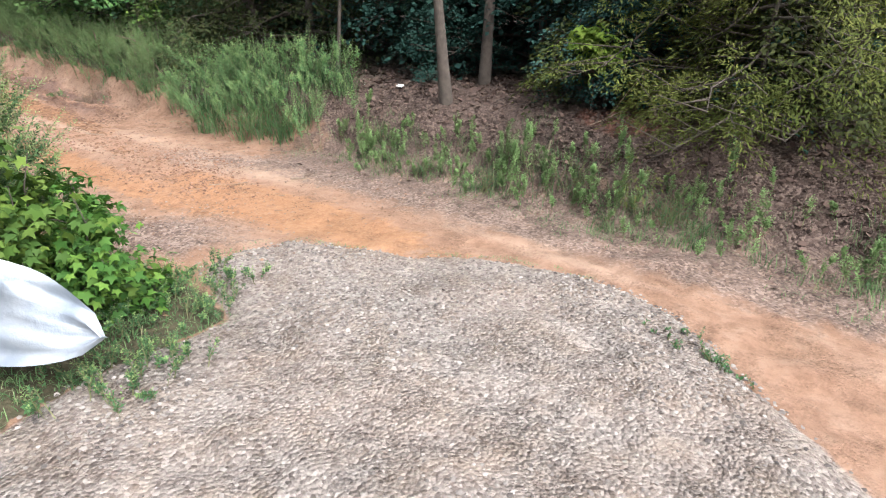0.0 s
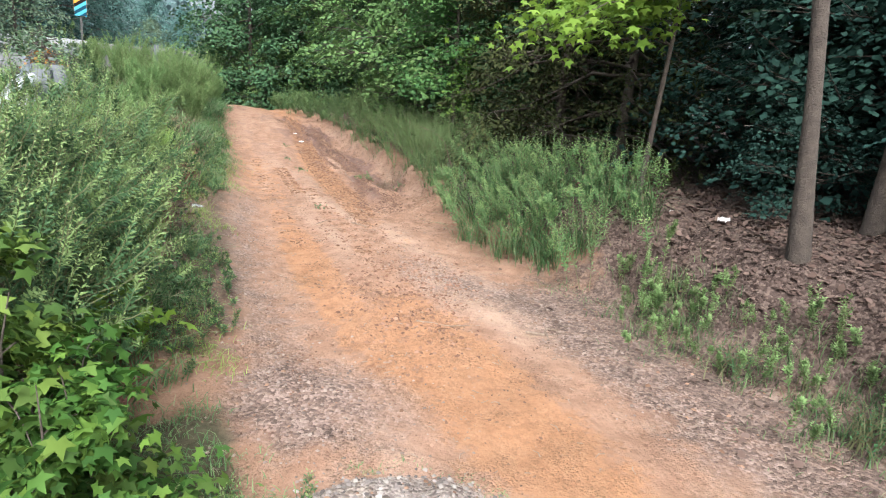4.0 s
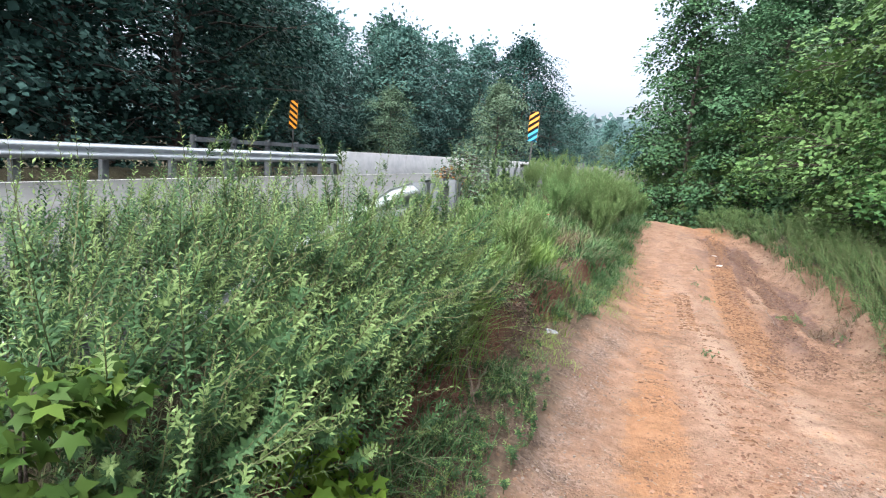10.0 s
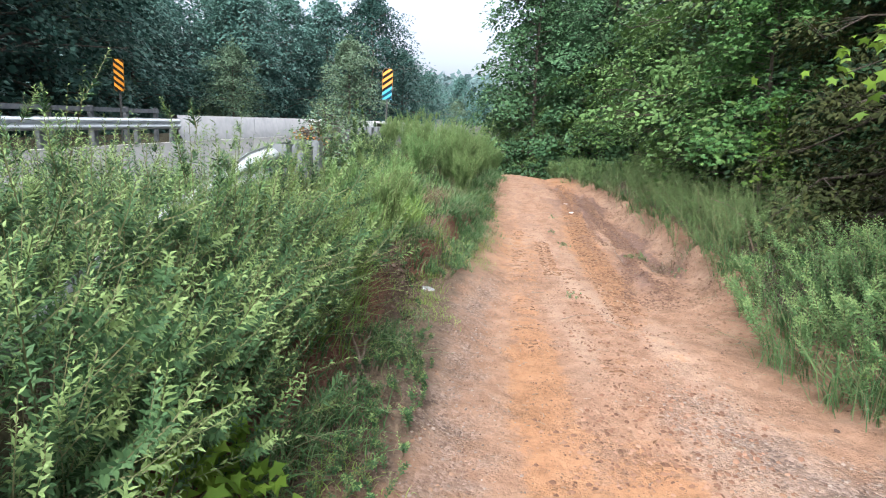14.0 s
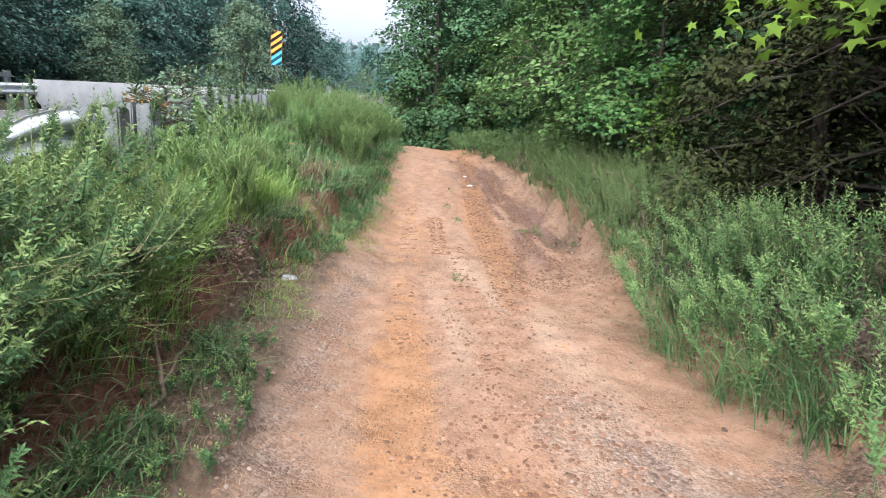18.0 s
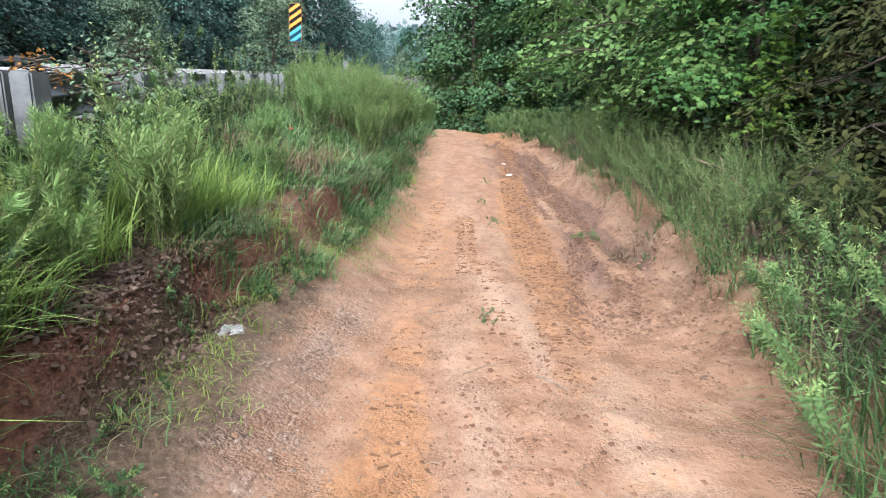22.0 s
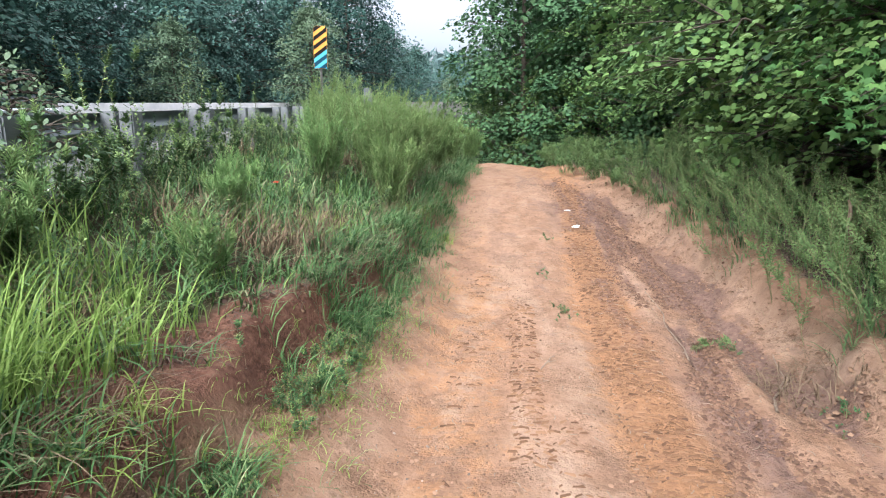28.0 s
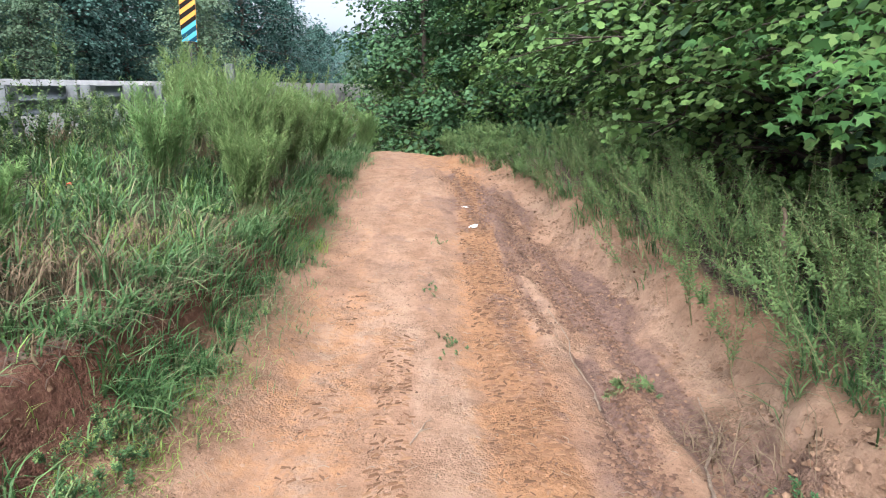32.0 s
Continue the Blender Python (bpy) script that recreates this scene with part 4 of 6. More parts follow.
def marker_sign(x, y, base, bottom, lean, teal, label):
    root = new("object_marker_sign")
    root.matrix_world = pose(x, y, base, 0, lean, 0)
    w, h = 0.305, 0.914
    bm = box_bm(w, 0.006, h, 0)
    edges = [e for e in bm.edges if abs(e.verts[0].co.y - e.verts[1].co.y) > 0.003]
    bmesh.ops.bevel(bm, geom=edges, offset=0.035, segments=4, affect="EDGES")
    pl = part("panel", bm_mesh("panel", bm, YELLOW), root, "orange-yellow striped panel")
    pl.location = (0, -0.03, bottom - base)

    def band(z0, z1, slant, mat, name):
        """One slanting band, clipped to the panel."""
        poly = [(-w / 2, z0), (w / 2, z0 + slant), (w / 2, z1 + slant), (-w / 2, z1)]
        out = []
        for lim, sgn in ((0.004, 1), (h - 0.004, -1)):
            out = []
            for (xa, za), (xb, zb) in zip(poly, poly[1:] + poly[:1]):
                ia, ib = (za - lim) * sgn >= 0, (zb - lim) * sgn >= 0
                if ia:
                    out.append((xa, za))
                if ia != ib:
                    f = (lim - za) / (zb - za)
                    out.append((xa + (xb - xa) * f, lim))
            poly = out
            if len(poly) < 3:
                return
        inset = [(max(-w / 2 + 0.004, min(w / 2 - 0.004, a)), c) for a, c in poly]
        bm = bmesh.new()
        fr = [bm.verts.new((a, -0.004, c)) for a, c in inset]
        bm.faces.new(fr)
        ex = bmesh.ops.extrude_face_region(bm, geom=bm.faces[:])
        bmesh.ops.translate(bm, vec=(0, -0.003, 0), verts=[v for v in ex["geom"] if isinstance(v, bmesh.types.BMVert)])
        bmesh.ops.recalc_face_normals(bm, faces=bm.faces[:])
        ob = part(name, bm_mesh(name, bm, mat), pl)
        ob.location = (0, 0, 0)

    sl = 0.21 if teal else -0.21
    step = 0.19
    k = -3
    while k * step < h + 0.3:
        z0 = k * step + (0.02 if teal else 0.06)
        if teal and z0 < 0.12:
            band(z0, z0 + 0.095, sl, NAVY, "dark_stripe")
            band(z0 + 0.095, z0 + step, sl, TEAL, "teal_stripe")
        else:
            band(z0, z0 + 0.095, sl, BLACK, "black_stripe")
        k += 1
    bm = bmesh.new()
    for a, c in ((-0.016, 0.0), (0.016, 0.0)):
        g = bmesh.ops.create_cube(bm, size=1)
        bmesh.ops.scale(bm, vec=(0.012, 0.03, bottom - base + h - 0.1), verts=g["verts"])
        bmesh.ops.translate(bm, vec=(a, 0.0, (bottom - base + h - 0.1) / 2), verts=g["verts"])
    g = bmesh.ops.create_cube(bm, size=1)
    bmesh.ops.scale(bm, vec=(0.03, 0.006, bottom - base + h - 0.12), verts=g["verts"])
    bmesh.ops.translate(bm, vec=(0, 0.018, (bottom - base + h - 0.12) / 2), verts=g["verts"])
    part("sign_post", bm_mesh("sign_post", bm, DARK_STEEL), root, "steel channel post")
    return tagged(root, label, "road sign", "object markers at the bridge")


S2 = (-3.7, 17.7)
marker_sign(S2[0], S2[1], float(ground_z(S2[0], S2[1])) - 0.1, 2.85, 1.0, True, "orange and black striped object marker with teal lower end")
marker_sign(-11.45, 16.5, float(ground_z(-11.45, 16.5)) - 0.1, 2.72, 0.0, False, "orange and black striped object marker by the far guardrail")

# ---------------------------------------------------------------- trees and shrubs
def plant(src, x, y, turn=0, size=1.0, sz=None):
    return copy_thing(src, pose(x, y, float(ground_z(x, y)) - 0.06, 0, 0, turn) @ Matrix.Diagonal((size, size, sz or size, 1)))


def first(src, x, y, turn=0, size=1.0):
    src.matrix_world = pose(x, y, float(ground_z(x, y)) - 0.06, 0, 0, turn) @ Matrix.Diagonal((size, size, size, 1))
    return src


EDGE_A = first(tree("broadleaf_tree", 7.5, 2.1, RHOMB, LEAF_BROAD, 21, 17000, 0.090, 0.03, 0.10, twigs=6, clump=0.25, inner=1.3, label="dense green broadleaf tree at the wood's edge"), 5.3, 11.9, 20)
EDGE_B = first(tree("broadleaf_tree", 8.5, 2.2, RHOMB, LEAF_DARK, 22, 15000, 0.092, 0.04, 0.12, twigs=6, clump=0.26, inner=1.3, label="dark green broadleaf tree at the wood's edge"), 5.8, 9.6, 150)
EDGE_C = first(tree("young_tree", 4.2, 1.35, LOBED, LEAF_PALE, 23, 8500, 0.070, 0.05, 0.05, twigs=6, clump=0.17, inner=1.0, label="young pale green tree with layered small leaves"), 4.2, 9.9, 80, 1.2)
CEDAR = first(tree("cedar_tree", 6.0, 1.75, ([(0, 0, 0), (0.22, 0.5, 0.08), (0, 1, -0.1), (-0.22, 0.5, 0.08)], [(0, 1, 2, 3)]), LEAF_CEDAR, 24, 14000, 0.085, 0.06, 0.10, conic=1.0, twigs=8, inner=0.9,
                   label="dark olive cedar with drooping feathery branches"), 5.1, 6.7, 40)
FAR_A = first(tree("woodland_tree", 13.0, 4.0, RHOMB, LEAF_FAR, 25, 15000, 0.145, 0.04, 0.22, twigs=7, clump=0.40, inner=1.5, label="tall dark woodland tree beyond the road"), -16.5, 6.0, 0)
FAR_B = first(tree("woodland_tree", 11.0, 3.6, RHOMB, LEAF_MID_HAZE, 26, 11000, 0.17, 0.03, 0.2, twigs=7, clump=0.42, inner=1.5, label="woodland tree beyond the road, its green tinted blue for haze"), -24, 30.0, 0)
FAR_C = first(tree("woodland_tree", 9.0, 2.9, RHOMB, LEAF_SAGE, 27, 9000, 0.15, 0.03, 0.15, twigs=7, clump=0.36, inner=1.3, label="pale green tree standing before darker woodland"), -19.5, 24.0, 0)

TALL = first(tree("broadleaf_tree", 10.5, 1.75, RHOMB, LEAF_BROAD, 35, 19000, 0.105, 0.02, 0.10, twigs=8, clump=0.27, inner=1.3, label="tall green broadleaf tree where the track drops away"), 1.15, 21.8, 50)
CANOPY = first(tree("broadleaf_tree", 8.5, 2.6, RHOMB, LEAF_BROAD, 28, 10000, 0.11, 0.38, 0.09, twigs=7, clump=0.2, inner=1.1, label="shady broadleaf tree whose crown roofs the wood"), 6.2, 1.4, 0)
YOUNG_CEDAR = first(tree("young_cedar", 2.3, 0.95, ([(0, 0, 0), (0.12, 0.5, 0.05), (0, 1, -0.1), (-0.12, 0.5, 0.05)], [(0, 1, 2, 3)]), LEAF_CEDAR_LIGHT, 30, 15000, 0.045, 0.10, 0.03, conic=1.0, twigs=7, clump=0.10, inner=0.9,
                         label="young olive-green cedar with soft spreading boughs"), 2.9, -2.45, 0)
# the wood's shade is put into the shrubs' very dark leaf colour
SHRUB = first(tree("understory_shrub", 2.6, 1.15, RHOMB, LEAF_FAR, 29, 6500, 0.058, 0.10, 0.03, twigs=6, clump=0.14, label="leafy shrub under the trees, coloured dark for the wood's shade"), 4.2, -2.0, 0)
for src, x, y, turn, size in [
    (CANOPY, 6.0, -1.4, 90, 0.95), (CANOPY, 5.9, 4.0, 200, 0.95), (CANOPY, 6.0, -3.8, 300, 1.0), (EDGE_B, 12.0, 3.0, 30, 1.2), (EDGE_B, 12.0, -1.5, 130, 1.2),
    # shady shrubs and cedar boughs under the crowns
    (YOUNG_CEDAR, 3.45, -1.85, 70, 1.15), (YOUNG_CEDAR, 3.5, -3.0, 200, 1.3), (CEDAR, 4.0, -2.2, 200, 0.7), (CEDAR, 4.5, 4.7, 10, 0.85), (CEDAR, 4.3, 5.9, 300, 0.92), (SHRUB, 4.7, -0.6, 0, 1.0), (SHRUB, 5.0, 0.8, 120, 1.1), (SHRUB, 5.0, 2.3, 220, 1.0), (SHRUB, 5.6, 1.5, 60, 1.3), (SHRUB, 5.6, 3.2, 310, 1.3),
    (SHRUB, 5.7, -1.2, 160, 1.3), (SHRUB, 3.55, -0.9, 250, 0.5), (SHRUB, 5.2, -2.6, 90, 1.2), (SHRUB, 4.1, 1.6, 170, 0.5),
    # wood along the right of the track
    (TALL, 3.3, 19.6, 200, 0.95), (TALL, 3.4, 25.5, 120, 1.05), (EDGE_A, 5.2, 15.0, 200, 0.95), (EDGE_B, 6.6, 13.6, 60, 1.05), (EDGE_A, 4.8, 18.2, 310, 1.05), (EDGE_B, 4.9, 21.8, 100, 1.15), (EDGE_A, 7.2, 17.6, 10, 1.25),
    (EDGE_A, 4.2, 25.2, 250, 1.25), (EDGE_B, 7.2, 22.5, 30, 1.3), (EDGE_A, 3.6, 29.0, 170, 1.5), (EDGE_A, 2.0, 31.5, 40, 1.6), (EDGE_B, 5.4, 32.0, 290, 1.7), (EDGE_C, 4.0, 11.6, 170, 1.15),
    (EDGE_C, 4.3, 13.4, 20, 0.9), (EDGE_C, 3.9, 16.2, 220, 0.9), (EDGE_C, 3.1, 19.4, 110, 0.9), (EDGE_C, 2.2, 23.4, 10, 1.1), (EDGE_C, 0.9, 26.5, 60, 1.2), (EDGE_C, 1.6, 21.5, 190, 0.7), (EDGE_C, 0.2, 24.0, 190, 0.8),
    (EDGE_B, 6.8, 10.6, 220, 1.0), (EDGE_A, 5.7, 8.0, 100, 0.9), (EDGE_B, 6.9, 6.2, 10, 1.05), (EDGE_B, 7.2, 3.4, 140, 1.0),
    (CEDAR, 4.1, -2.9, 20, 0.62), (CEDAR, 5.0, -1.0, 260, 0.85), (EDGE_B, 6.9, 0.9, 275, 0.95), (EDGE_B, 7.0, -2.2, 20, 1.0), (EDGE_B, 6.4, -5.4, 80, 1.0),
    (CEDAR, 4.2, -5.0, 130, 0.8), (EDGE_B, 9.2, 8.4, 110, 1.15), (EDGE_B, 9.6, 4.6, 330, 1.1), (EDGE_B, 9.6, 0.6, 45, 1.1), (EDGE_B, 9.7, -3.6, 190, 1.1),
    (EDGE_A, 9.5, 13.0, 75, 1.2), (EDGE_B, 10.0, 18.4, 15, 1.3), (EDGE_A, 9.0, 24.5, 240, 1.4)]:
    plant(src, x, y, turn, size)
# wood beyond the road
rw = np.random.RandomState(3)
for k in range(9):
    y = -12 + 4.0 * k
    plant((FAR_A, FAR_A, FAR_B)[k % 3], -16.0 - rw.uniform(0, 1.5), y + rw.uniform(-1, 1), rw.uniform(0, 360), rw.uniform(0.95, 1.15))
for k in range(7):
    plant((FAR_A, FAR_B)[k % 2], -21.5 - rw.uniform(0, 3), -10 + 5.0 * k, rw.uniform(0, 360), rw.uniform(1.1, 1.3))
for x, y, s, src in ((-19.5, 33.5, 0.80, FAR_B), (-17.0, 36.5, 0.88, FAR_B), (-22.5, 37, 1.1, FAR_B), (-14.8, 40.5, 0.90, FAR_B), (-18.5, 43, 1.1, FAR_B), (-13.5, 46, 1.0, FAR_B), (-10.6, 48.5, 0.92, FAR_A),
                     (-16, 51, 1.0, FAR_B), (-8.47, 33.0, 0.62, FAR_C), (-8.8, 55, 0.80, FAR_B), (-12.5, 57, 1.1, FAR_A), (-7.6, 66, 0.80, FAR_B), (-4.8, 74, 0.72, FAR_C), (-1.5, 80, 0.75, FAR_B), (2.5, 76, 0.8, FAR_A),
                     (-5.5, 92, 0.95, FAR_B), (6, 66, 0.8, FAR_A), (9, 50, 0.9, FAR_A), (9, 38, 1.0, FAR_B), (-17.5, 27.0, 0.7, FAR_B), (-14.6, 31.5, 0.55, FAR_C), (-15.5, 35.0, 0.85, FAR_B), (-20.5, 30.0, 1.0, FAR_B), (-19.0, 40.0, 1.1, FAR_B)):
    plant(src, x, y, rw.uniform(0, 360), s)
# wooded ridge in the distance, with haze put into its leaf colour
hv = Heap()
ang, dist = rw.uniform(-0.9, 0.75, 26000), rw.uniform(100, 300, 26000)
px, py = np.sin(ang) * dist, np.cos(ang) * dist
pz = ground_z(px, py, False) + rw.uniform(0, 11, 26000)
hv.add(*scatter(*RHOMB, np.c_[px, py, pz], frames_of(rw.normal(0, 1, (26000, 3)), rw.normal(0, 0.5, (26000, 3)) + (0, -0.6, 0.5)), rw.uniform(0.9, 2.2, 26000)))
tagged(part("distant_woods", hv.mesh("distant_woods", LEAF_RIDGE_HAZE)), "wooded hills in the distance, coloured pale blue for haze", "woods", kind="stuff")


def star_tree(name, x, y, height, spread, leaves, seed, size, label, aim=None, low=0.2, r=0.03, stems=1, mat=None):
    """A young tree with five-pointed leaves, its boughs reaching one way if aim is given."""
    rng = np.random.RandomState(seed)
    root = new(name)
    root.location = (x, y, float(ground_z(x, y)) - 0.04)
    tr, cr = Heap(), Heap()
    for st in range(stems):
        a0 = rng.uniform(0, 6.28)
        off = np.array([math.cos(a0), math.sin(a0), 0]) * (0.0 if stems == 1 else rng.uniform(0.05, 0.25) * spread)
        zs = np.linspace(0, height * (1 if stems == 1 else rng.uniform(0.6, 1.0)), 6)
        lean = off * 0.8 + rng.normal(0, 0.05, 3) * height * 0.5
        tk = off + np.c_[np.outer((zs / zs[-1]) ** 1.3, lean[:2]), zs] + np.r_[np.zeros((1, 3)), rng.normal(0, 0.015, (5, 3))]
        tr.add(*tube(tk, r * (1 - 0.85 * zs / zs[-1]), 6))
        nb = max(4, int(18 * height / stems ** 0.5 / 2))
        for i in range(nb):
            u = low + (1 - low) * (i + rng.rand()) / nb
            base = np.array([np.interp(u * zs[-1], zs, tk[:, c]) for c in range(3)])
            a = i * 2.4 + rng.uniform(-0.5, 0.5)
            if aim is not None:
                a = aim + rng.normal(0, 0.9)
            reach = spread * (1.1 - 0.75 * u) * rng.uniform(0.6, 1.1)
            s = np.linspace(0, 1, 5)
            limb = base + np.c_[np.outer(s, (math.cos(a), math.sin(a))) * reach, reach * (0.45 * s - 0.5 * s * s)]
            tr.add(*tube(limb, r * 0.3 * (1 - 0.8 * s) + 0.001, 4))
            n = max(3, leaves // (nb * stems))
            f = rng.uniform(0.2, 1.05, n)
            pos = np.stack([np.interp(f, s, limb[:, c]) for c in range(3)], -1) + rng.normal(0, 1, (n, 3)) * (0.09, 0.09, 0.05) * (0.6 + reach)
            al = np.c_[np.cos(a + rng.normal(0, 1.0, n)), np.sin(a + rng.normal(0, 1.0, n)), rng.normal(-0.45, 0.3, n)]
            cr.add(*scatter(*STAR, pos, frames_of(al, np.array([0, 0, 1.0]) + rng.normal(0, 0.4, (n, 3))), size * rng.uniform(0.5, 1.15, n)))
    part("stem", tr.mesh(name + "_stem", BARK, True), root, "thin brown stem")
    part("leaves", cr.mesh(name + "_leaves", mat or LEAF_STAR), root, "bright five-pointed leaves")
    return tagged(root, label, "young tree", "young sweetgums")


star_tree("sweetgum_bush", -1.62, 0.02, 1.14, 0.50, 2500, 31, 0.052, "bushy sweetgum with bright star-shaped leaves beside the gravel", None, 0.08, 0.012, 8)
star_tree("sweetgum_bush", -1.36, -0.18, 0.74, 0.36, 1500, 36, 0.048, "low sweetgum shoots with star-shaped leaves on the bank", None, 0.08, 0.01, 6)
star_tree("sweetgum_sapling", -1.36, 1.13, 0.44, 0.32, 100, 37, 0.072, "tiny sweetgum seedling on the red bank", None, 0.3, 0.006, 1, LEAF_LIME_SUNLIT)
star_tree("sweetgum_tree", 3.25, 2.75, 4.2, 2.0, 4600, 32, 0.074, "young sweetgum whose bright boughs overhang the track", math.radians(205), 0.34, 0.03, 1, LEAF_LIME_SUNLIT)
star_tree("sweetgum_tree", 3.55, 8.3, 5.2, 1.45, 8000, 33, 0.055, "young sweetgum with star-shaped leaves among the weeds", math.radians(215), 0.22, 0.035, 1, LEAF_GUM)
star_tree("sweetgum_tree", 3.3, 7.3, 1.9, 0.6, 560, 38, 0.050, "sweetgum shoot reaching over the bank", math.radians(200), 0.45, 0.015)
star_tree("sweetgum_sapling", 3.1, -0.95, 0.80, 0.42, 260, 34, 0.075, "small sweetgum in the shade, its leaves coloured as if sunlit", math.radians(200), 0.62, 0.010, 1, LEAF_LIME_SUNLIT)

# bare trunk and dark stems at the wood's edge
def trunk_only(x, y, h, r, seed, label, lean=(0.0, 0.0)):
    rng = np.random.RandomState(seed)
    root = new("tree_trunk")
    root.location = (x, y, float(ground_z(x, y)) - 0.08)
    zs = np.linspace(0, h, 12)
    b = np.cumsum(rng.normal(0, 0.004, (12, 2)), 0) * (h / 4)
    tk = np.c_[b - b[0] + np.outer(zs, lean), zs]
    hp = Heap()
    rad = r * (1 - 0.55 * zs / h) * np.r_[1.5, 1.12, np.ones(10)] * rng.uniform(0.93, 1.07, 12)
    hp.add(*tube(tk, rad, 10))
    part("stem", hp.mesh("trunk_stem", BARK, True), root)
    for k in range(4):
        u = rng.uniform(0.3, 0.9)
        a = rng.uniform(0, 6.28)
        p = np.array([np.interp(u * h, zs, tk[:, c]) for c in range(3)])
        s = np.linspace(0, 1, 5)
        ln = rng.uniform(0.5, 1.3)
        lim = p + np.c_[np.outer(s, (math.cos(a), math.sin(a))) * ln, 0.35 * ln * s] + np.r_[np.zeros((1, 3)), rng.normal(0, 0.04, (4, 3))]
        hb = Heap()
        hb.add(*tube(lim, 0.016 * (1 - 0.8 * s), 5))
        part("dead_limb", hb.mesh("limb", TWIG, True), root)
    return tagged(root, label, "tree")


trunk_only(2.85, 0.62, 6.5, 0.055, 41, "straight grey-brown tree trunk at the wood's edge", (-0.13, 0.06))
for k, (x, y, r) in enumerate([(3.95, 0.85, 0.062), (4.5, 0.4, 0.05), (3.75, -1.75, 0.035), (5.6, -0.2, 0.07)]):
    trunk_only(x, y, 5.5, r, 50 + k, "thin dark tree trunk in the shade of the wood")

# ---------------------------------------------------------------- weeds and grass
LEAFLET = ([(0, 0, 0), (0.24, 0.5, 0.05), (0, 1, -0.04), (-0.24, 0.5, 0.05)], [(0, 1, 2, 3)])


def off_left(x, y):
    return left_edge(y) - x


def off_right(x, y):
    return x - right_edge(y)


def stuff(name, heap, mat, label, category, stems=None):
    me = heap.mesh(name, mat)
    ob = part(name, me)
    if stems is not None and stems.n:
        tagged(part("stalk", stems.mesh(name + "_stalks", STEM), ob), kind="stuff")
    return tagged(ob, label, category, kind="stuff")
SPIRE_LEAF = ([(0, 0, 0), (0.16, 0.45, 0.04), (0, 1, -0.06), (-0.16, 0.45, 0.04)], [(0, 1, 2, 3)])
FINE_LEAF = ([(0, 0, 0), (0.085, 0.4, 0.03), (0, 1, -0.06), (-0.085, 0.4, 0.03)], [(0, 1, 2, 3)])


def weed_bed(name, label, sets, base=None, tip=None, leaf=None):
    """A bed of branching weeds; sets: places and how the plants there grow."""
    hp, tp, st = Heap(), Heap(), Heap()
    for pos, kw in sets:
        spires(hp, tp, st, rng, pos, leaf=leaf, **kw)
    ob = stuff(name, hp, base or WEED, label, "weeds", st)
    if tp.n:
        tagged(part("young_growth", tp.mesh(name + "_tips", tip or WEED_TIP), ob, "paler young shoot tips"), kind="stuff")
    return ob


rng = np.random.RandomState(77)
# tall leafy weeds on the left bank
def in_front(p, yes=True):
    f = p[:, 0] > rail_x(p[:, 1]) + 0.02
    return p[f] if yes else p[~f]


keep = lambda x, y: smoothstep(0.22, 0.5, off_left(x, y)) * (1 - smoothstep(2.1, 2.9, y + 0.7 * (x + 1.6))) * smoothstep(0.2, 0.9, y + 0.25 * (-x - 1.5))
bed = sow(rng, 460, -3.3, -1.2, 0.3, 5.2, keep)
lip = sow(rng, 100, -1.95, -1.45, 0.35, 2.9)
weed_bed("tall_weeds", "dense tall green weeds with small leaves on the roadside bank", [
    (in_front(bed), dict(height=0.82, lean=(0.50, 0.0, 0), branches=4, leaves=44, size=0.041, spread=0.30, droop=0.35, branch=0.75)),
    (in_front(bed, False), dict(height=0.82, lean=(0.10, 0.0, 0), branches=4, leaves=46, size=0.036, spread=0.30, droop=0.2, branch=0.7)),
    (lip, dict(height=0.74, lean=(0.66, -0.06, 0), branches=4, leaves=44, size=0.041, spread=0.30, droop=0.7, branch=0.8)),
    (sow(rng, 90, -1.75, -1.28, 1.5, 3.7), dict(height=0.42, lean=(0.30, 0.0, 0), branches=4, leaves=34, size=0.034, spread=0.4, droop=0.5, branch=0.7)),
    (sow(rng, 44, -2.7, -1.9, 0.1, 2.0), dict(height=0.86, lean=(0.2, 0.0, 0), branches=4, leaves=46, size=0.036, spread=0.35, droop=0.3, branch=0.75)),
    (sow(rng, 40, -2.1, -1.5, 0.25, 1.5), dict(height=0.62, lean=(0.3, 0.0, 0), branches=4, leaves=46, size=0.036, spread=0.35, droop=0.4, branch=0.7)),
    (sow(rng, 50, -3.1, -1.7, 0.7, 4.6), dict(height=1.08, lean=(0.06, 0, 0), branches=4, leaves=40, size=0.042, spread=0.25, droop=0.1, branch=0.32))], leaf=SPIRE_LEAF)

weed_bed("light_weeds", "lighter green weeds beside the sunken rail end", [
    (sow(rng, 80, -1.95, -1.42, 2.5, 3.8), dict(height=0.56, lean=(0.16, -0.04, 0), branches=5, leaves=36, size=0.034, spread=0.35, droop=0.4, branch=0.65)),
    (sow(rng, 26, -2.12, -1.9, 2.4, 4.1), dict(height=0.78, lean=(0.14, 0.05, 0), branches=5, leaves=36, size=0.034, spread=0.3, droop=0.2, branch=0.45)),
    (sow(rng, 80, -2.7, -1.5, 2.2, 4.2), dict(height=0.46, lean=(0.16, 0.05, 0), branches=5, leaves=36, size=0.034, spread=0.35, droop=0.2, branch=0.5))], FEATHER, GRASS_PALE, SPIRE_LEAF)

def by_rail(n, y0, y1, d0, d1):
    """Places on the verge just behind the guardrail."""
    y = rng.uniform(y0, y1, n)
    x = rail_x(y) + rng.uniform(d0, d1, n)
    return np.c_[x, y, ground_z(x, y) - 0.01]


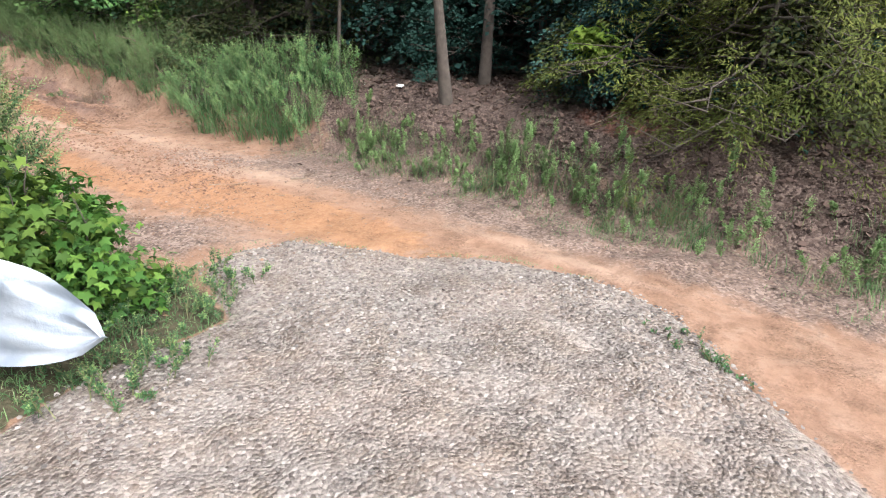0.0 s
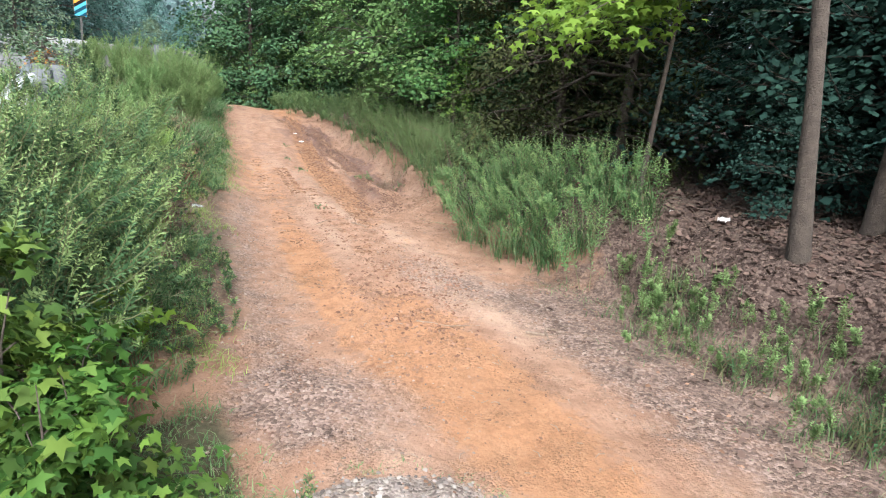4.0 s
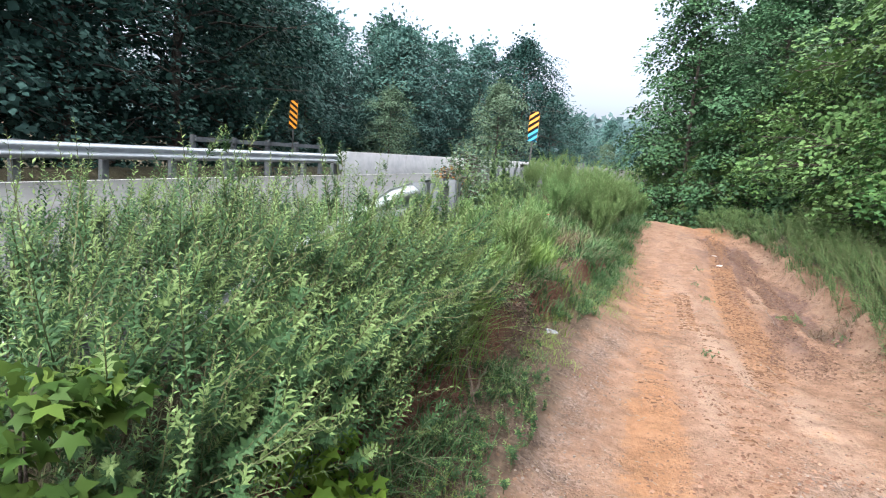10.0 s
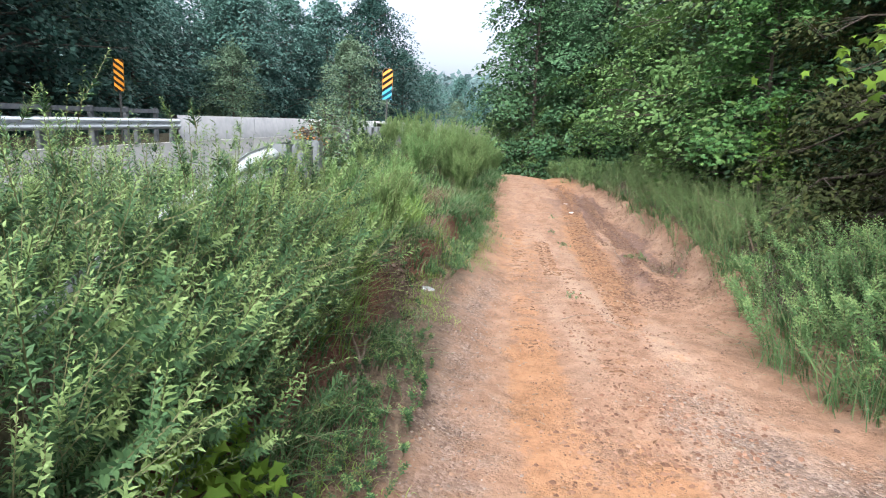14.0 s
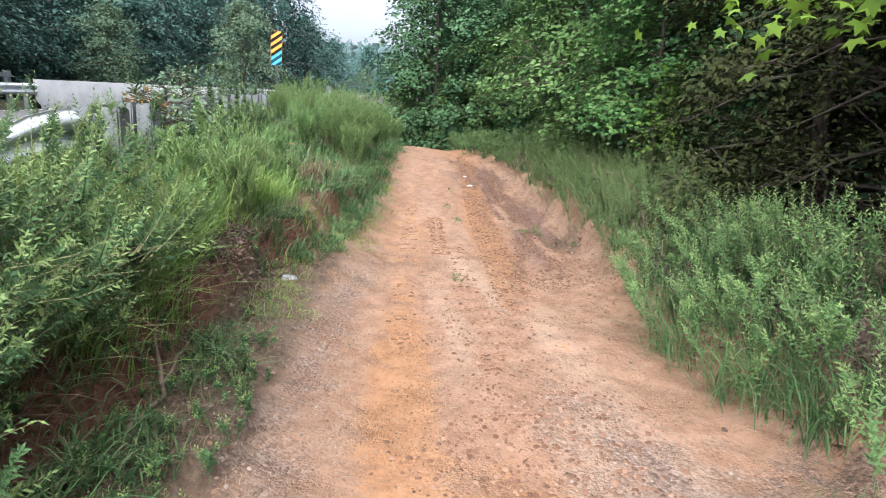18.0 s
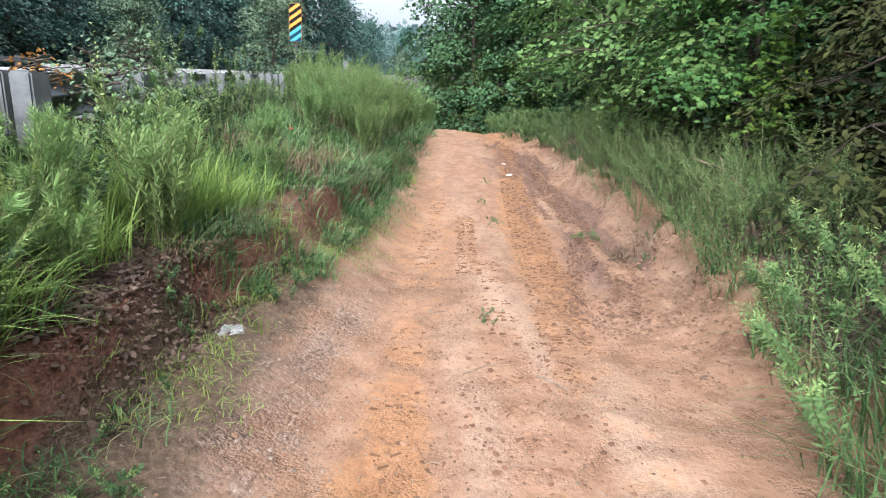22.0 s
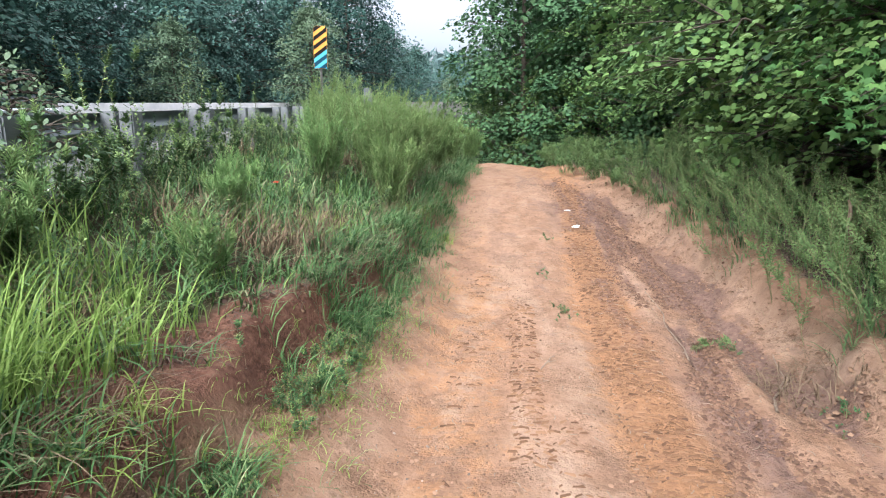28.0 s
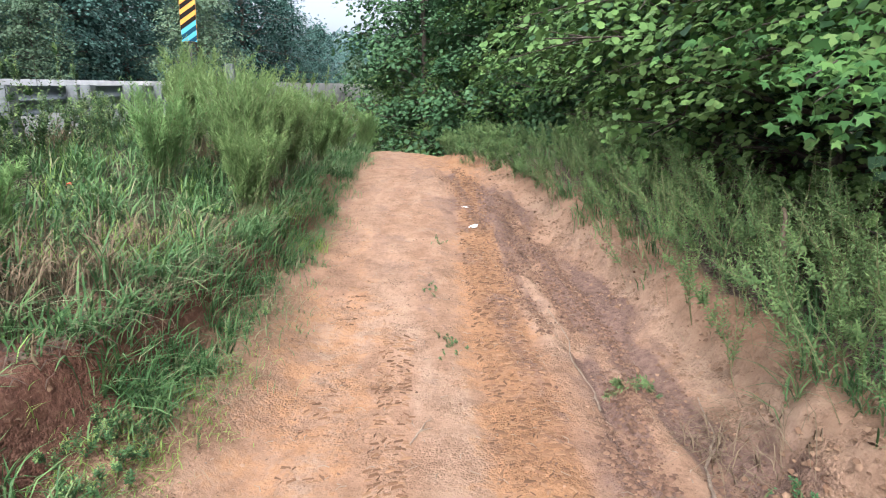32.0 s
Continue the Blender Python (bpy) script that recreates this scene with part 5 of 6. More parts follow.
# mixed weeds over the slope up to the crest
keep = lambda x, y: smoothstep(0.35, 0.8, off_left(x, y)) * (0.35 * (0.3 + 0.7 * (vnoise(x, y, 1.3) > 0.5)) + 0.7 * np.exp(-(((x - rail_x(y) - 0.3) / 0.35) ** 2)))
weed_bed("verge_weeds", "scattered green weeds on the verge below the guardrail", [
    (sow(rng, 620, -4.0, -0.8, 5.5, 16.5, keep), dict(height=0.58, lean=(0.08, -0.02, 0), branches=6, leaves=18, size=0.034, spread=0.35)),
    (by_rail(75, 4.6, 14.0, 0.25, 0.8), dict(height=0.56, lean=(0.06, 0, 0), branches=5, leaves=22, size=0.050, spread=0.32, branch=0.55)),
    (by_rail(34, 4.4, 13.0, 0.1, 0.7), dict(height=1.12, lean=(0.08, 0, 0), branches=1, leaves=44, size=0.050, spread=0.3, droop=0.12, branch=0.2))])


def feather_bush(x, y, h, n, spread, seed, label, branches=4, leaves=28, size=0.072, mat=None, lean=(0.05, 0, 0)):
    r = np.random.RandomState(seed)
    a, d = r.uniform(0, 6.28, n), r.rand(n) ** 0.6 * spread * 0.32
    p = np.c_[x + np.cos(a) * d, y + np.sin(a) * d]
    pos = np.c_[p, ground_z(p[:, 0], p[:, 1]) - 0.02]
    hp, tp, st = Heap(), Heap(), Heap()
    spires(hp, tp, st, r, pos, h, lean, branches, leaves, size, FINE_LEAF, spread, 0.12, 0.45, 0.5)
    ob = part("feathery_bush", hp.mesh("feathery_bush", mat or FEATHER))
    tagged(part("stalk", st.mesh("feather_stalks", STEM), ob), kind="stuff")
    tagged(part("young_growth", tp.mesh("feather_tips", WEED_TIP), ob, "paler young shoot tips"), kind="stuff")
    return tagged(ob, label, "bush", "feathery clumps on the verge")


for k, (x, y, h, n, s) in enumerate([(-1.45, 5.0, 0.86, 44, 0.42), (-1.75, 4.55, 0.6, 24, 0.45), (-2.2, 4.3, 0.6, 22, 0.45), (-1.75, 5.6, 0.5, 22, 0.5), (-2.3, 5.3, 0.55, 22, 0.5), (-1.5, 4.15, 0.45, 18, 0.45), (-2.0, 6.5, 0.6, 26, 0.5), (-2.6, 7.3, 0.66, 24, 0.5),
                                      (-2.0, 4.9, 0.6, 22, 0.5), (-2.9, 6.4, 0.7, 24, 0.5), (-1.5, 7.3, 0.48, 22, 0.5), (-1.9, 8.6, 0.5, 24, 0.5), (-2.6, 4.6, 0.7, 24, 0.45), (-2.0, 3.7, 0.66, 22, 0.4), (-2.05, 3.05, 0.62, 20, 0.4), (-2.1, 4.2, 0.66, 22, 0.4), (-1.95, 2.4, 0.7, 24, 0.4), (-1.5, 3.75, 0.45, 22, 0.5), (-2.35, 4.75, 0.75, 26, 0.45)]):
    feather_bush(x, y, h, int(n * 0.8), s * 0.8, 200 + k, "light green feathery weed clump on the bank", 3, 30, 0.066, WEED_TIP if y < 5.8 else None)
for k, (x, y, h, n, s) in enumerate([(-1.2, 11.6, 1.2, 80, 0.62), (-0.98, 12.7, 1.2, 76, 0.6), (-1.5, 12.3, 1.3, 64, 0.6), (-0.95, 10.8, 0.85, 44, 0.6), (-0.75, 14.0, 1.05, 56, 0.55), (-1.6, 13.6, 1.2, 54, 0.55), (-0.65, 15.6, 0.85, 44, 0.55), (-1.3, 15.2, 0.95, 44, 0.5), (-2.1, 12.6, 1.2, 44, 0.55), (-2.5, 13.8, 1.1, 40, 0.55),
                                      (-1.85, 11.1, 0.95, 40, 0.6), (-2.2, 15.2, 1.0, 40, 0.55), (-1.6, 16.8, 0.9, 40, 0.5), (-2.7, 16.6, 0.9, 36, 0.5), (-0.3, 17.6, 0.8, 36, 0.5), (-3.2, 15.4, 0.95, 40, 0.55), (-3.45, 17.0, 0.95, 40, 0.55)]):
    feather_bush(x, y, h * 1.0, int(n * 1.35), s * 0.75, 300 + k, "large feathery green bush at the crest of the track", 2, 34, 0.075, None, (0.10, 0, 0))

# brambles grown through the guardrail, one with rusty leaves
first(tree("bramble_bush", 1.05, 0.34, OVAL, LEAF_SAGE, 61, 700, 0.042, 0.3, 0.012, twigs=3, clump=0.10, inner=1.0, fill=4, label="pale green bramble grown through the guardrail", category="bush"), -2.72, 7.5, 0)
first(tree("bramble_bush", 0.95, 0.36, OVAL, LEAF_SAGE, 62, 500, 0.04, 0.3, 0.012, twigs=3, clump=0.10, inner=1.0, fill=4, label="low pale bramble leaning on the guardrail", category="bush"), -2.5, 6.4, 120)
RUST = leaf_mat("rusty_leaf", (0.20, 0.09, 0.03), (0.34, 0.16, 0.05), (0.45, 0.26, 0.09), 0.3, 0.7)
first(tree("bramble_bush", 0.95, 0.09, OVAL, RUST, 63, 30, 0.032, 0.8, 0.006, twigs=1, clump=0.05, inner=0.5, fill=1, label="sprig with rusty orange leaves beside the rail", category="bush"), -2.36, 5.5, 40)
# bleached stalks arching among the tall weeds
hp = Heap()
blades(hp, rng, sow(rng, 46, -1.85, -1.55, 1.4, 2.1), 0.95, 0.006, (0.35, 0.05, 0), 0.9)
blades(hp, rng, sow(rng, 120, -1.45, -1.15, 1.3, 3.4), 0.26, 0.005, (0.2, -0.05, -0.1), 1.3)
stuff("bleached_stalks", hp, STRAW, "bleached dry stalks arching among the green weeds", "stalks")

# bare slips in the bank
def bare(x, y):
    return 1 - 0.93 * np.maximum.reduce([blob(x, y, -1.06, 6.5, 0.36, 0.62), blob(x, y, -1.3, 4.2, 0.35, 0.6), blob(x, y, -0.98, 7.35, 0.24, 0.34)])


# grass on the left verge
hp = Heap()
keep = lambda x, y: bare(x, y) * smoothstep(0.12, 0.36, off_left(x, y)) * (0.08 + 0.92 * smoothstep(3.8, 5.5, y)) * (0.4 + 0.6 * vnoise(x, y, 2.0))
blades(hp, rng, sow(rng, 9000, -4.0, -0.3, 0.5, 17.5, keep), 0.22, 0.012, (0.04, -0.03, 0), 1.3)
tufts(hp, rng, sow(rng, 1050, -4.0, -0.3, 3.6, 17.0, keep), 16, 0.34, 0.012, (0.06, -0.04, 0), 1.25, 0.07)
# tussocks that hang over the bank's face
keep = lambda x, y: np.exp(-(((off_left(x, y) - 0.20) / 0.16) ** 2)) * (0.18 * (vnoise(x, y, 1.3) > 0.5) * (y < 4.6) + ((vnoise(x, y, 1.3) > 0.36) & (y >= 4.6)) + (y > 7.4)) * bare(x, y)
tufts(hp, rng, sow(rng, 3400, -1.9, 0.2, 0.8, 16.5, keep), 12, 0.25, 0.009, (0.28, -0.08, 0.0), 1.1, 0.045)
keep = lambda x, y: np.exp(-(((off_left(x, y) + 0.02) / 0.16) ** 2)) * ((vnoise(x + 5, y, 1.2) > 0.5) | (y > 8)) * bare(x, y)
tufts(hp, rng, sow(rng, 2400, -1.7, 0.3, 0.8, 16, keep), 11, 0.13, 0.006, (0.06, -0.03, 0), 1.1, 0.05)
# separate long tussocks on the red slope
spots = np.array([(-1.22, 1.62), (-1.12, 1.86), (-1.28, 1.38), (-1.05, 2.1), (-1.02, 3.0), (-0.96, 5.3), (-0.84, 5.75), (-0.80, 6.0), (-0.72, 6.95), (-0.76, 7.85), (-0.66, 7.7), (-0.84, 7.75), (-0.55, 8.1)])
spots = np.repeat(spots, 7, 0) + rng.normal(0, 0.075, (len(spots) * 7, 2))
tufts(hp, rng, np.c_[spots, ground_z(spots[:, 0], spots[:, 1])], 13, 0.24, 0.007, (0.10, -0.10, 0), 1.15, 0.03)
# short turf beside the gravel apron
turf = lambda x, y: (apron_depth(x, y) < -0.01) * (1 - smoothstep(-0.95, -0.65, x + 0.3 * (vnoise(x, y, 2.5) - 0.5))) * smoothstep(0.15, 0.4, vnoise(x, y, 1.9) + 0.2)
tufts(hp, rng, sow(rng, 1700, -3.2, -0.6, -3.5, 0.7, turf), 12, 0.075, 0.004, (0, 0, 0), 1.0, 0.05)
rim = lambda x, y: np.exp(-(((apron_depth(x, y) + 0.035) / 0.02) ** 2)) * (vnoise(x, y, 2.6) > 0.35) * (y > -2.2)
tufts(hp, rng, sow(rng, 9000, -1.8, 0.9, -3.2, 0.15, rim), 9, 0.035, 0.003, (0, 0, 0), 1.2, 0.018)
stuff("verge_grass", hp, GRASS, "rough green grass over the road bank", "grass")

# tall pale grass behind the bank's lip
hp = Heap()
keep = lambda x, y: smoothstep(0.30, 0.5, off_left(x, y)) * (0.25 + 0.75 * (vnoise(x, y, 1.6) > 0.45)) * (1 - smoothstep(6.3, 7.6, y)) * smoothstep(2.4, 3.2, y + 0.4 * (x + 1.6))
tufts(hp, rng, sow(rng, 1250, -3.4, -1.1, 2.4, 8.0, keep), 18, 0.45, 0.008, (0.10, -0.02, 0), 0.75, 0.06)
stuff("tall_pale_grass", hp, GRASS_PALE, "tall yellow-green grass standing on the bank", "grass")

# olive grass matted over the foot of the bank, and pale tussocks above it
own = np.random.RandomState(412)
hp = Heap()
keep = lambda x, y: np.exp(-(((off_left(x, y) + 0.16) / 0.17) ** 2)) * smoothstep(0.38, 0.55, vnoise(x + 3, y, 1.5)) * (1 - smoothstep(7.5, 9.0, y))
tufts(hp, own, sow(own, 1500, -1.6, -0.3, 1.0, 9.0, keep), 12, 0.085, 0.005, (0.02, -0.02, 0), 1.2, 0.06)
keep = lambda x, y: np.exp(-(((off_left(x, y) - 0.10) / 0.14) ** 2)) * (vnoise(x + 9, y, 1.1) > 0.5) * bare(x, y)
tufts(hp, own, sow(own, 420, -1.7, -0.2, 4.6, 11.0, keep), 14, 0.20, 0.007, (0.16, -0.06, 0), 1.15, 0.05)
stuff("matted_grass", hp, GRASS_PALE, "matted olive grass over the foot of the bank", "grass")
hp = Heap()
keep = lambda x, y: smoothstep(0.26, 0.42, off_left(x, y)) * (vnoise(x, y, 1.8) > 0.35)
tufts(hp, own, sow(own, 230, -2.3, -1.35, 2.5, 4.0, keep), 20, 0.52, 0.008, (0.16, -0.03, 0), 0.8, 0.06)
keep = lambda x, y: bare(x, y) * smoothstep(0.14, 0.4, off_left(x, y)) * (vnoise(x + 2, y, 1.4) > 0.42)
tufts(hp, own, sow(own, 200, -3.0, -0.3, 6.2, 13.5, keep), 14, 0.26, 0.007, (0.10, -0.04, 0), 1.0, 0.07)
keep = lambda x, y: np.exp(-(((off_left(x, y) - 0.30) / 0.10) ** 2)) * (vnoise(x, y, 1.8) > 0.3)
tufts(hp, own, sow(own, 170, -1.9, -1.1, 2.2, 4.0, keep), 20, 0.36, 0.008, (0.30, -0.06, 0), 1.0, 0.05)
stuff("bright_grass", hp, GRASS_PALE, "bright yellow-green grass between the bank's weeds", "grass")

# dry grass hanging from the bank's lip
hp = Heap()
keep = lambda x, y: bare(x, y) * np.exp(-(((off_left(x, y) - 0.30) / 0.12) ** 2)) * (vnoise(x, y, 1.7) > 0.3)
tufts(hp, rng, sow(rng, 1500, -2.0, 0.2, 1.2, 14.5, keep), 16, 0.30, 0.005, (0.30, -0.05, -0.15), 1.3, 0.05)
keep = lambda x, y: bare(x, y) * smoothstep(0.3, 0.6, off_left(x, y)) * (vnoise(x, y, 1.1) > 0.55)
tufts(hp, rng, sow(rng, 1100, -3.4, -0.6, 5.0, 13.5, keep), 14, 0.38, 0.006, (0.10, -0.03, 0), 1.0, 0.06)
stuff("dry_grass", hp, STRAW, "dry grey-brown grass hanging over the bank's lip", "grass")

# dark dead roots and stalks under the bank's lip
hp = Heap()
keep = lambda x, y: np.exp(-(((off_left(x, y) - 0.33) / 0.07) ** 2)) * (0.25 + 0.75 * (vnoise(x, y, 1.9) > 0.4))
blades(hp, rng, sow(rng, 14000, -1.9, -0.4, 2.2, 9.5, keep), 0.20, 0.006, (0.42, -0.05, -0.42), 1.2)
stuff("dead_roots", hp, DEADLEAF, "dark dead roots and stalks hanging under the bank's lip", "roots")

# grass and spiry weeds in the clump on the right verge
hp = Heap()
keep = lambda x, y: blob(x, y, 2.40, 3.35, 0.62, 1.45, 0.3)
tufts(hp, rng, sow(rng, 200, 1.6, 3.4, 1.6, 5.3, keep), 26, 0.50, 0.007, (-0.25, -0.10, 0), 1.0, 0.06)
stuff("grass_clump", hp, GRASS, "thick clump of long green grass beside the track", "grass")
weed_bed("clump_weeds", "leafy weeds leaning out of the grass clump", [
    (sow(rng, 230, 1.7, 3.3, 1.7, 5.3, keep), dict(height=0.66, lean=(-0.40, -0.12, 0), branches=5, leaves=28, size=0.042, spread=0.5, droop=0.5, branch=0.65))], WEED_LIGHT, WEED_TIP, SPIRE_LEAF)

# weeds on the right bank
keep = lambda x, y: smoothstep(0.02, 0.14, off_right(x, y)) * (1 - smoothstep(0.9, 1.5, off_right(x, y)))
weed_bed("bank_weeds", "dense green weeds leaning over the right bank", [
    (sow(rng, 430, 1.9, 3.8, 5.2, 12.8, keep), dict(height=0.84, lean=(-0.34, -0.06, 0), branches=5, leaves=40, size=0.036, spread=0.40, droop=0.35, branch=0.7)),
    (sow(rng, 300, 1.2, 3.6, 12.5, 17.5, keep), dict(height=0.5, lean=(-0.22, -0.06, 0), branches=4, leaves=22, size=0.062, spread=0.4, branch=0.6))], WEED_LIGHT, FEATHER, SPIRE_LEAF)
hp = Heap()
keep = lambda x, y: smoothstep(0.05, 0.3, off_right(x, y)) * (1 - smoothstep(1.0, 1.6, off_right(x, y)))
tufts(hp, rng, sow(rng, 700, 1.1, 4.0, 4.6, 18, keep), 14, 0.30, 0.009, (-0.22, -0.05, 0), 1.0, 0.05)
stuff("bank_grass", hp, GRASS, "long grass along the right bank's edge", "grass")
hp = Heap()
keep = lambda x, y: np.exp(-(((off_right(x, y) - 0.22) / 0.1) ** 2))
blades(hp, rng, sow(rng, 450, 1.6, 3.0, 5, 14, keep), 0.20, 0.004, (-0.3, 0, -0.15), 1.3)
stuff("dry_roots", hp, STRAW, "dry grass and fine roots on the cut right bank", "grass")

# low weeds between the clearing and the wood
keep = lambda x, y: np.exp(-(((off_right(x, y) - 0.22) / 0.26) ** 2)) * (vnoise(x, y, 1.9) > 0.34)
weed_bed("low_weeds", "low green weeds at the edge of the wood", [
    (sow(rng, 1000, 1.5, 3.4, -5, 1.9, keep), dict(height=0.27, lean=(-0.05, 0, 0), branches=5, leaves=16, size=0.028, spread=0.5)),
    (sow(rng, 60, 1.8, 3.0, -4, 1.6, keep), dict(height=0.55, lean=(0, 0, 0), branches=3, leaves=40, size=0.040, spread=0.12, droop=0.05))], FEATHER)
hp = Heap()
tufts(hp, rng, sow(rng, 1400, 1.5, 3.6, -5, 1.9, keep), 14, 0.15, 0.005, (0, 0, 0), 1.0, 0.06)
keep = lambda x, y: np.exp(-(((off_right(x, y) + 0.15) / 0.25) ** 2)) * (vnoise(x, y, 2.3) > 0.5)
tufts(hp, rng, sow(rng, 700, 1.0, 2.6, -5, 2.2, keep), 9, 0.08, 0.004, (0, 0, 0), 1.2, 0.07)
stuff("low_grass", hp, GRASS, "short grass tufts at the edge of the wood", "grass")

# fallen leaves in the wood
hp = Heap()
keep = lambda x, y: smoothstep(0.25, 0.7, off_right(x, y)) * (1 - 0.9 * smoothstep(4.0, 5.0, y)) + 0.05
p = sow(rng, 16000, 1.4, 5.0, -4.5, 5, keep)
p[:, 2] += 0.02
hp.add(*scatter(*OVAL, p, frames_of(rng.normal(0, 1, (len(p), 3)) * (1, 1, 0.35), np.array([0, 0, 1.0]) + rng.normal(0, 0.35, (len(p), 3))), rng.uniform(0.03, 0.07, len(p))))
stuff("fallen_leaves", hp, DEADLEAF, "brown fallen leaves covering the woodland floor", "leaf litter")

# creeping herbs at the bank's foot
keep = lambda x, y: np.exp(-(((off_left(x, y) + 0.02) / 0.2) ** 2)) * (vnoise(x, y, 1.5) > 0.42)
keep2 = lambda x, y: blob(x, y, -0.95, 2.4, 0.22, 1.1, 0.4) + blob(x, y, -1.05, -0.35, 0.4, 0.35, 0.3) + blob(x, y, -1.6, -0.95, 0.4, 0.25, 0.3) + blob(x, y, -0.8, 5.5, 0.2, 0.5, 0.3) + 0.6 * blob(x, y, -1.1, 1.5, 0.22, 0.5, 0.4) + blob(x, y, -0.7, 7.2, 0.16, 0.7, 0.3)
weed_bed("creeping_herbs", "dark green creeping herbs at the foot of the bank", [
    (sow(rng, 520, -1.8, 0.0, 0.8, 11.0, keep), dict(height=0.12, lean=(0.1, 0, 0), branches=5, leaves=11, size=0.022, spread=0.9, droop=0.6, branch=0.7)),
    (sow(rng, 1900, -2.0, -0.3, -1.3, 8.2, keep2), dict(height=0.15, lean=(0.08, 0, 0), branches=5, leaves=11, size=0.022, spread=0.9, droop=0.6, branch=0.7))])

# dead stalks and dry leaves where the bank is bare
hp = Heap()
q = sow(rng, 12500, -1.95, -0.85, 2.9, 5.3, lambda x, y: blob(x, y, -1.34, 4.3, 0.34, 0.7, 0.35))
q[:, 2] += 0.028
hp.add(*scatter(*OVAL, q, frames_of(rng.normal(0, 1, (len(q), 3)) * (1, 1, 0.5), np.array([0, 0, 1.0]) + rng.normal(0, 0.6, (len(q), 3))), rng.uniform(0.012, 0.036, len(q))))
keep = lambda x, y: blob(x, y, -1.4, 4.1, 0.35, 0.9, 0.4) + 0.5 * np.exp(-(((off_left(x, y) - 0.5) / 0.15) ** 2)) * (vnoise(x, y, 1.2) > 0.55)
p = sow(rng, 12000, -2.0, -0.6, 1.0, 9.0, keep)
p[:, 2] += 0.025
hp.add(*scatter(*OVAL, p, frames_of(rng.normal(0, 1, (len(p), 3)) * (1, 1, 0.5), np.array([0, 0, 1.0]) + rng.normal(0, 0.5, (len(p), 3))), rng.uniform(0.02, 0.05, len(p))))
stuff("dead_leaves", hp, DEADLEAF, "grey-brown dead leaves on the bare bank", "leaf litter")

# ---------------------------------------------------------------- stones, clods and twigs
PEBBLE = ([(1, 0, 0), (0.3, 0.8, 0.1), (-0.8, 0.5, -0.1), (-0.7, -0.6, 0.1), (0.4, -0.8, -0.1), (0.1, 0.05, 0.6), (0, 0, -0.5)],
          [(0, 1, 5), (1, 2, 5), (2, 3, 5), (3, 4, 5), (4, 0, 5)])


def stones(name, mat, p, s0, s1, label, category, sink=0.2):
    hp = Heap()
    size = s0 + (s1 - s0) * rng.rand(len(p)) ** 2.2
    p[:, 2] += 0.01 + size * (0.5 - sink) * 0.6
    hp.add(*scatter(*PEBBLE, p, frames_of(rng.normal(0, 1, (len(p), 3)) * (1, 1, 0.2), np.array([0, 0, 1.0]) + rng.normal(0, 0.25, (len(p), 3))), size))
    return stuff(name, hp, mat, label, category)


stones("apron_gravel", grit_mat("apron_stone", [(0.0, (0.075, 0.066, 0.062)), (0.4, (0.16, 0.143, 0.133)), (0.8, (0.26, 0.238, 0.220)), (1.0, (0.34, 0.315, 0.295))]), sow(rng, 34000, -3.0, 1.0, -4.2, 0.2, lambda x, y: (apron_depth(x, y) > -0.04) * (0.15 + 0.85 * smoothstep(0.3, 0.7, vnoise(x, y, 1.8)))), 0.003, 0.016, "small pale stones set in the grey gravel apron", "gravel")
stones("verge_gravel", STONE, sow(rng, 16000, -1.4, 1.6, -0.2, 8.5, lambda x, y: covers(x, y)[0] * 0.95), 0.004, 0.0135, "loose grey-pink gravel along the track's edge", "gravel")
stones("clay_clods", CLOD, sow(rng, 36000, -1.2, 2.4, -0.5, 15, lambda x, y: 0.07 + track_wear(x, y)[2]), 0.004, 0.018, "small clods of orange clay on the track", "soil")
stones("dark_crumbs", grit_mat("dark_clay_crumb", [(0.0, (0.08, 0.048, 0.034)), (1.0, (0.20, 0.12, 0.082))]), sow(rng, 34000, -1.0, 2.3, -0.3, 14, lambda x, y: 0.05 + 0.8 * smoothstep(0.53, 0.70, fbm(x * 1.8, y, 2.3, 3)) * (off_right(x, y) < 0)), 0.003, 0.011, "dark crumbs of clay scattered over the track", "soil")
keep = lambda x, y: np.exp(-(((off_right(x, y) + 0.48) / 0.26) ** 2)) * (vnoise(x * 2, y, 2.2) > 0.45)
stones("mud_clods", grit_mat("damp_clay", [(0.0, (0.085, 0.048, 0.034)), (1.0, (0.20, 0.120, 0.082))]), sow(rng, 30000, 1.0, 2.5, 5.2, 15, keep), 0.004, 0.022, "churned damp clay clods in the rut", "soil")

# lumps of dark clay trodden into the middle of the track
keep = lambda x, y: 0.9 * blob(x, y, 0.42, 2.1, 0.42, 0.9, 0.5) + 0.7 * blob(x, y, 0.95, 2.6, 0.3, 0.7, 0.5) + 0.5 * blob(x, y, 0.6, 4.2, 0.5, 0.8, 0.5)
stones("clay_lumps", grit_mat("red_clay", [(0.0, (0.10, 0.052, 0.034)), (0.6, (0.20, 0.112, 0.074)), (1.0, (0.30, 0.185, 0.13))]), sow(rng, 9000, -0.3, 1.5, 0.8, 5.4, keep), 0.004, 0.022, "lumps of reddish clay trodden into the track", "soil", 0.35)

keep = lambda x, y: np.exp(-(((off_right(x, y) - 0.05) / 0.16) ** 2)) * (0.3 + 0.7 * (vnoise(x, y * 2, 2.0) > 0.45))
stones("bank_crumbs", CLOD, sow(rng, 15000, 1.4, 2.8, 4.2, 14, keep), 0.005, 0.026, "crumbs of clay fallen from the cut bank", "soil")

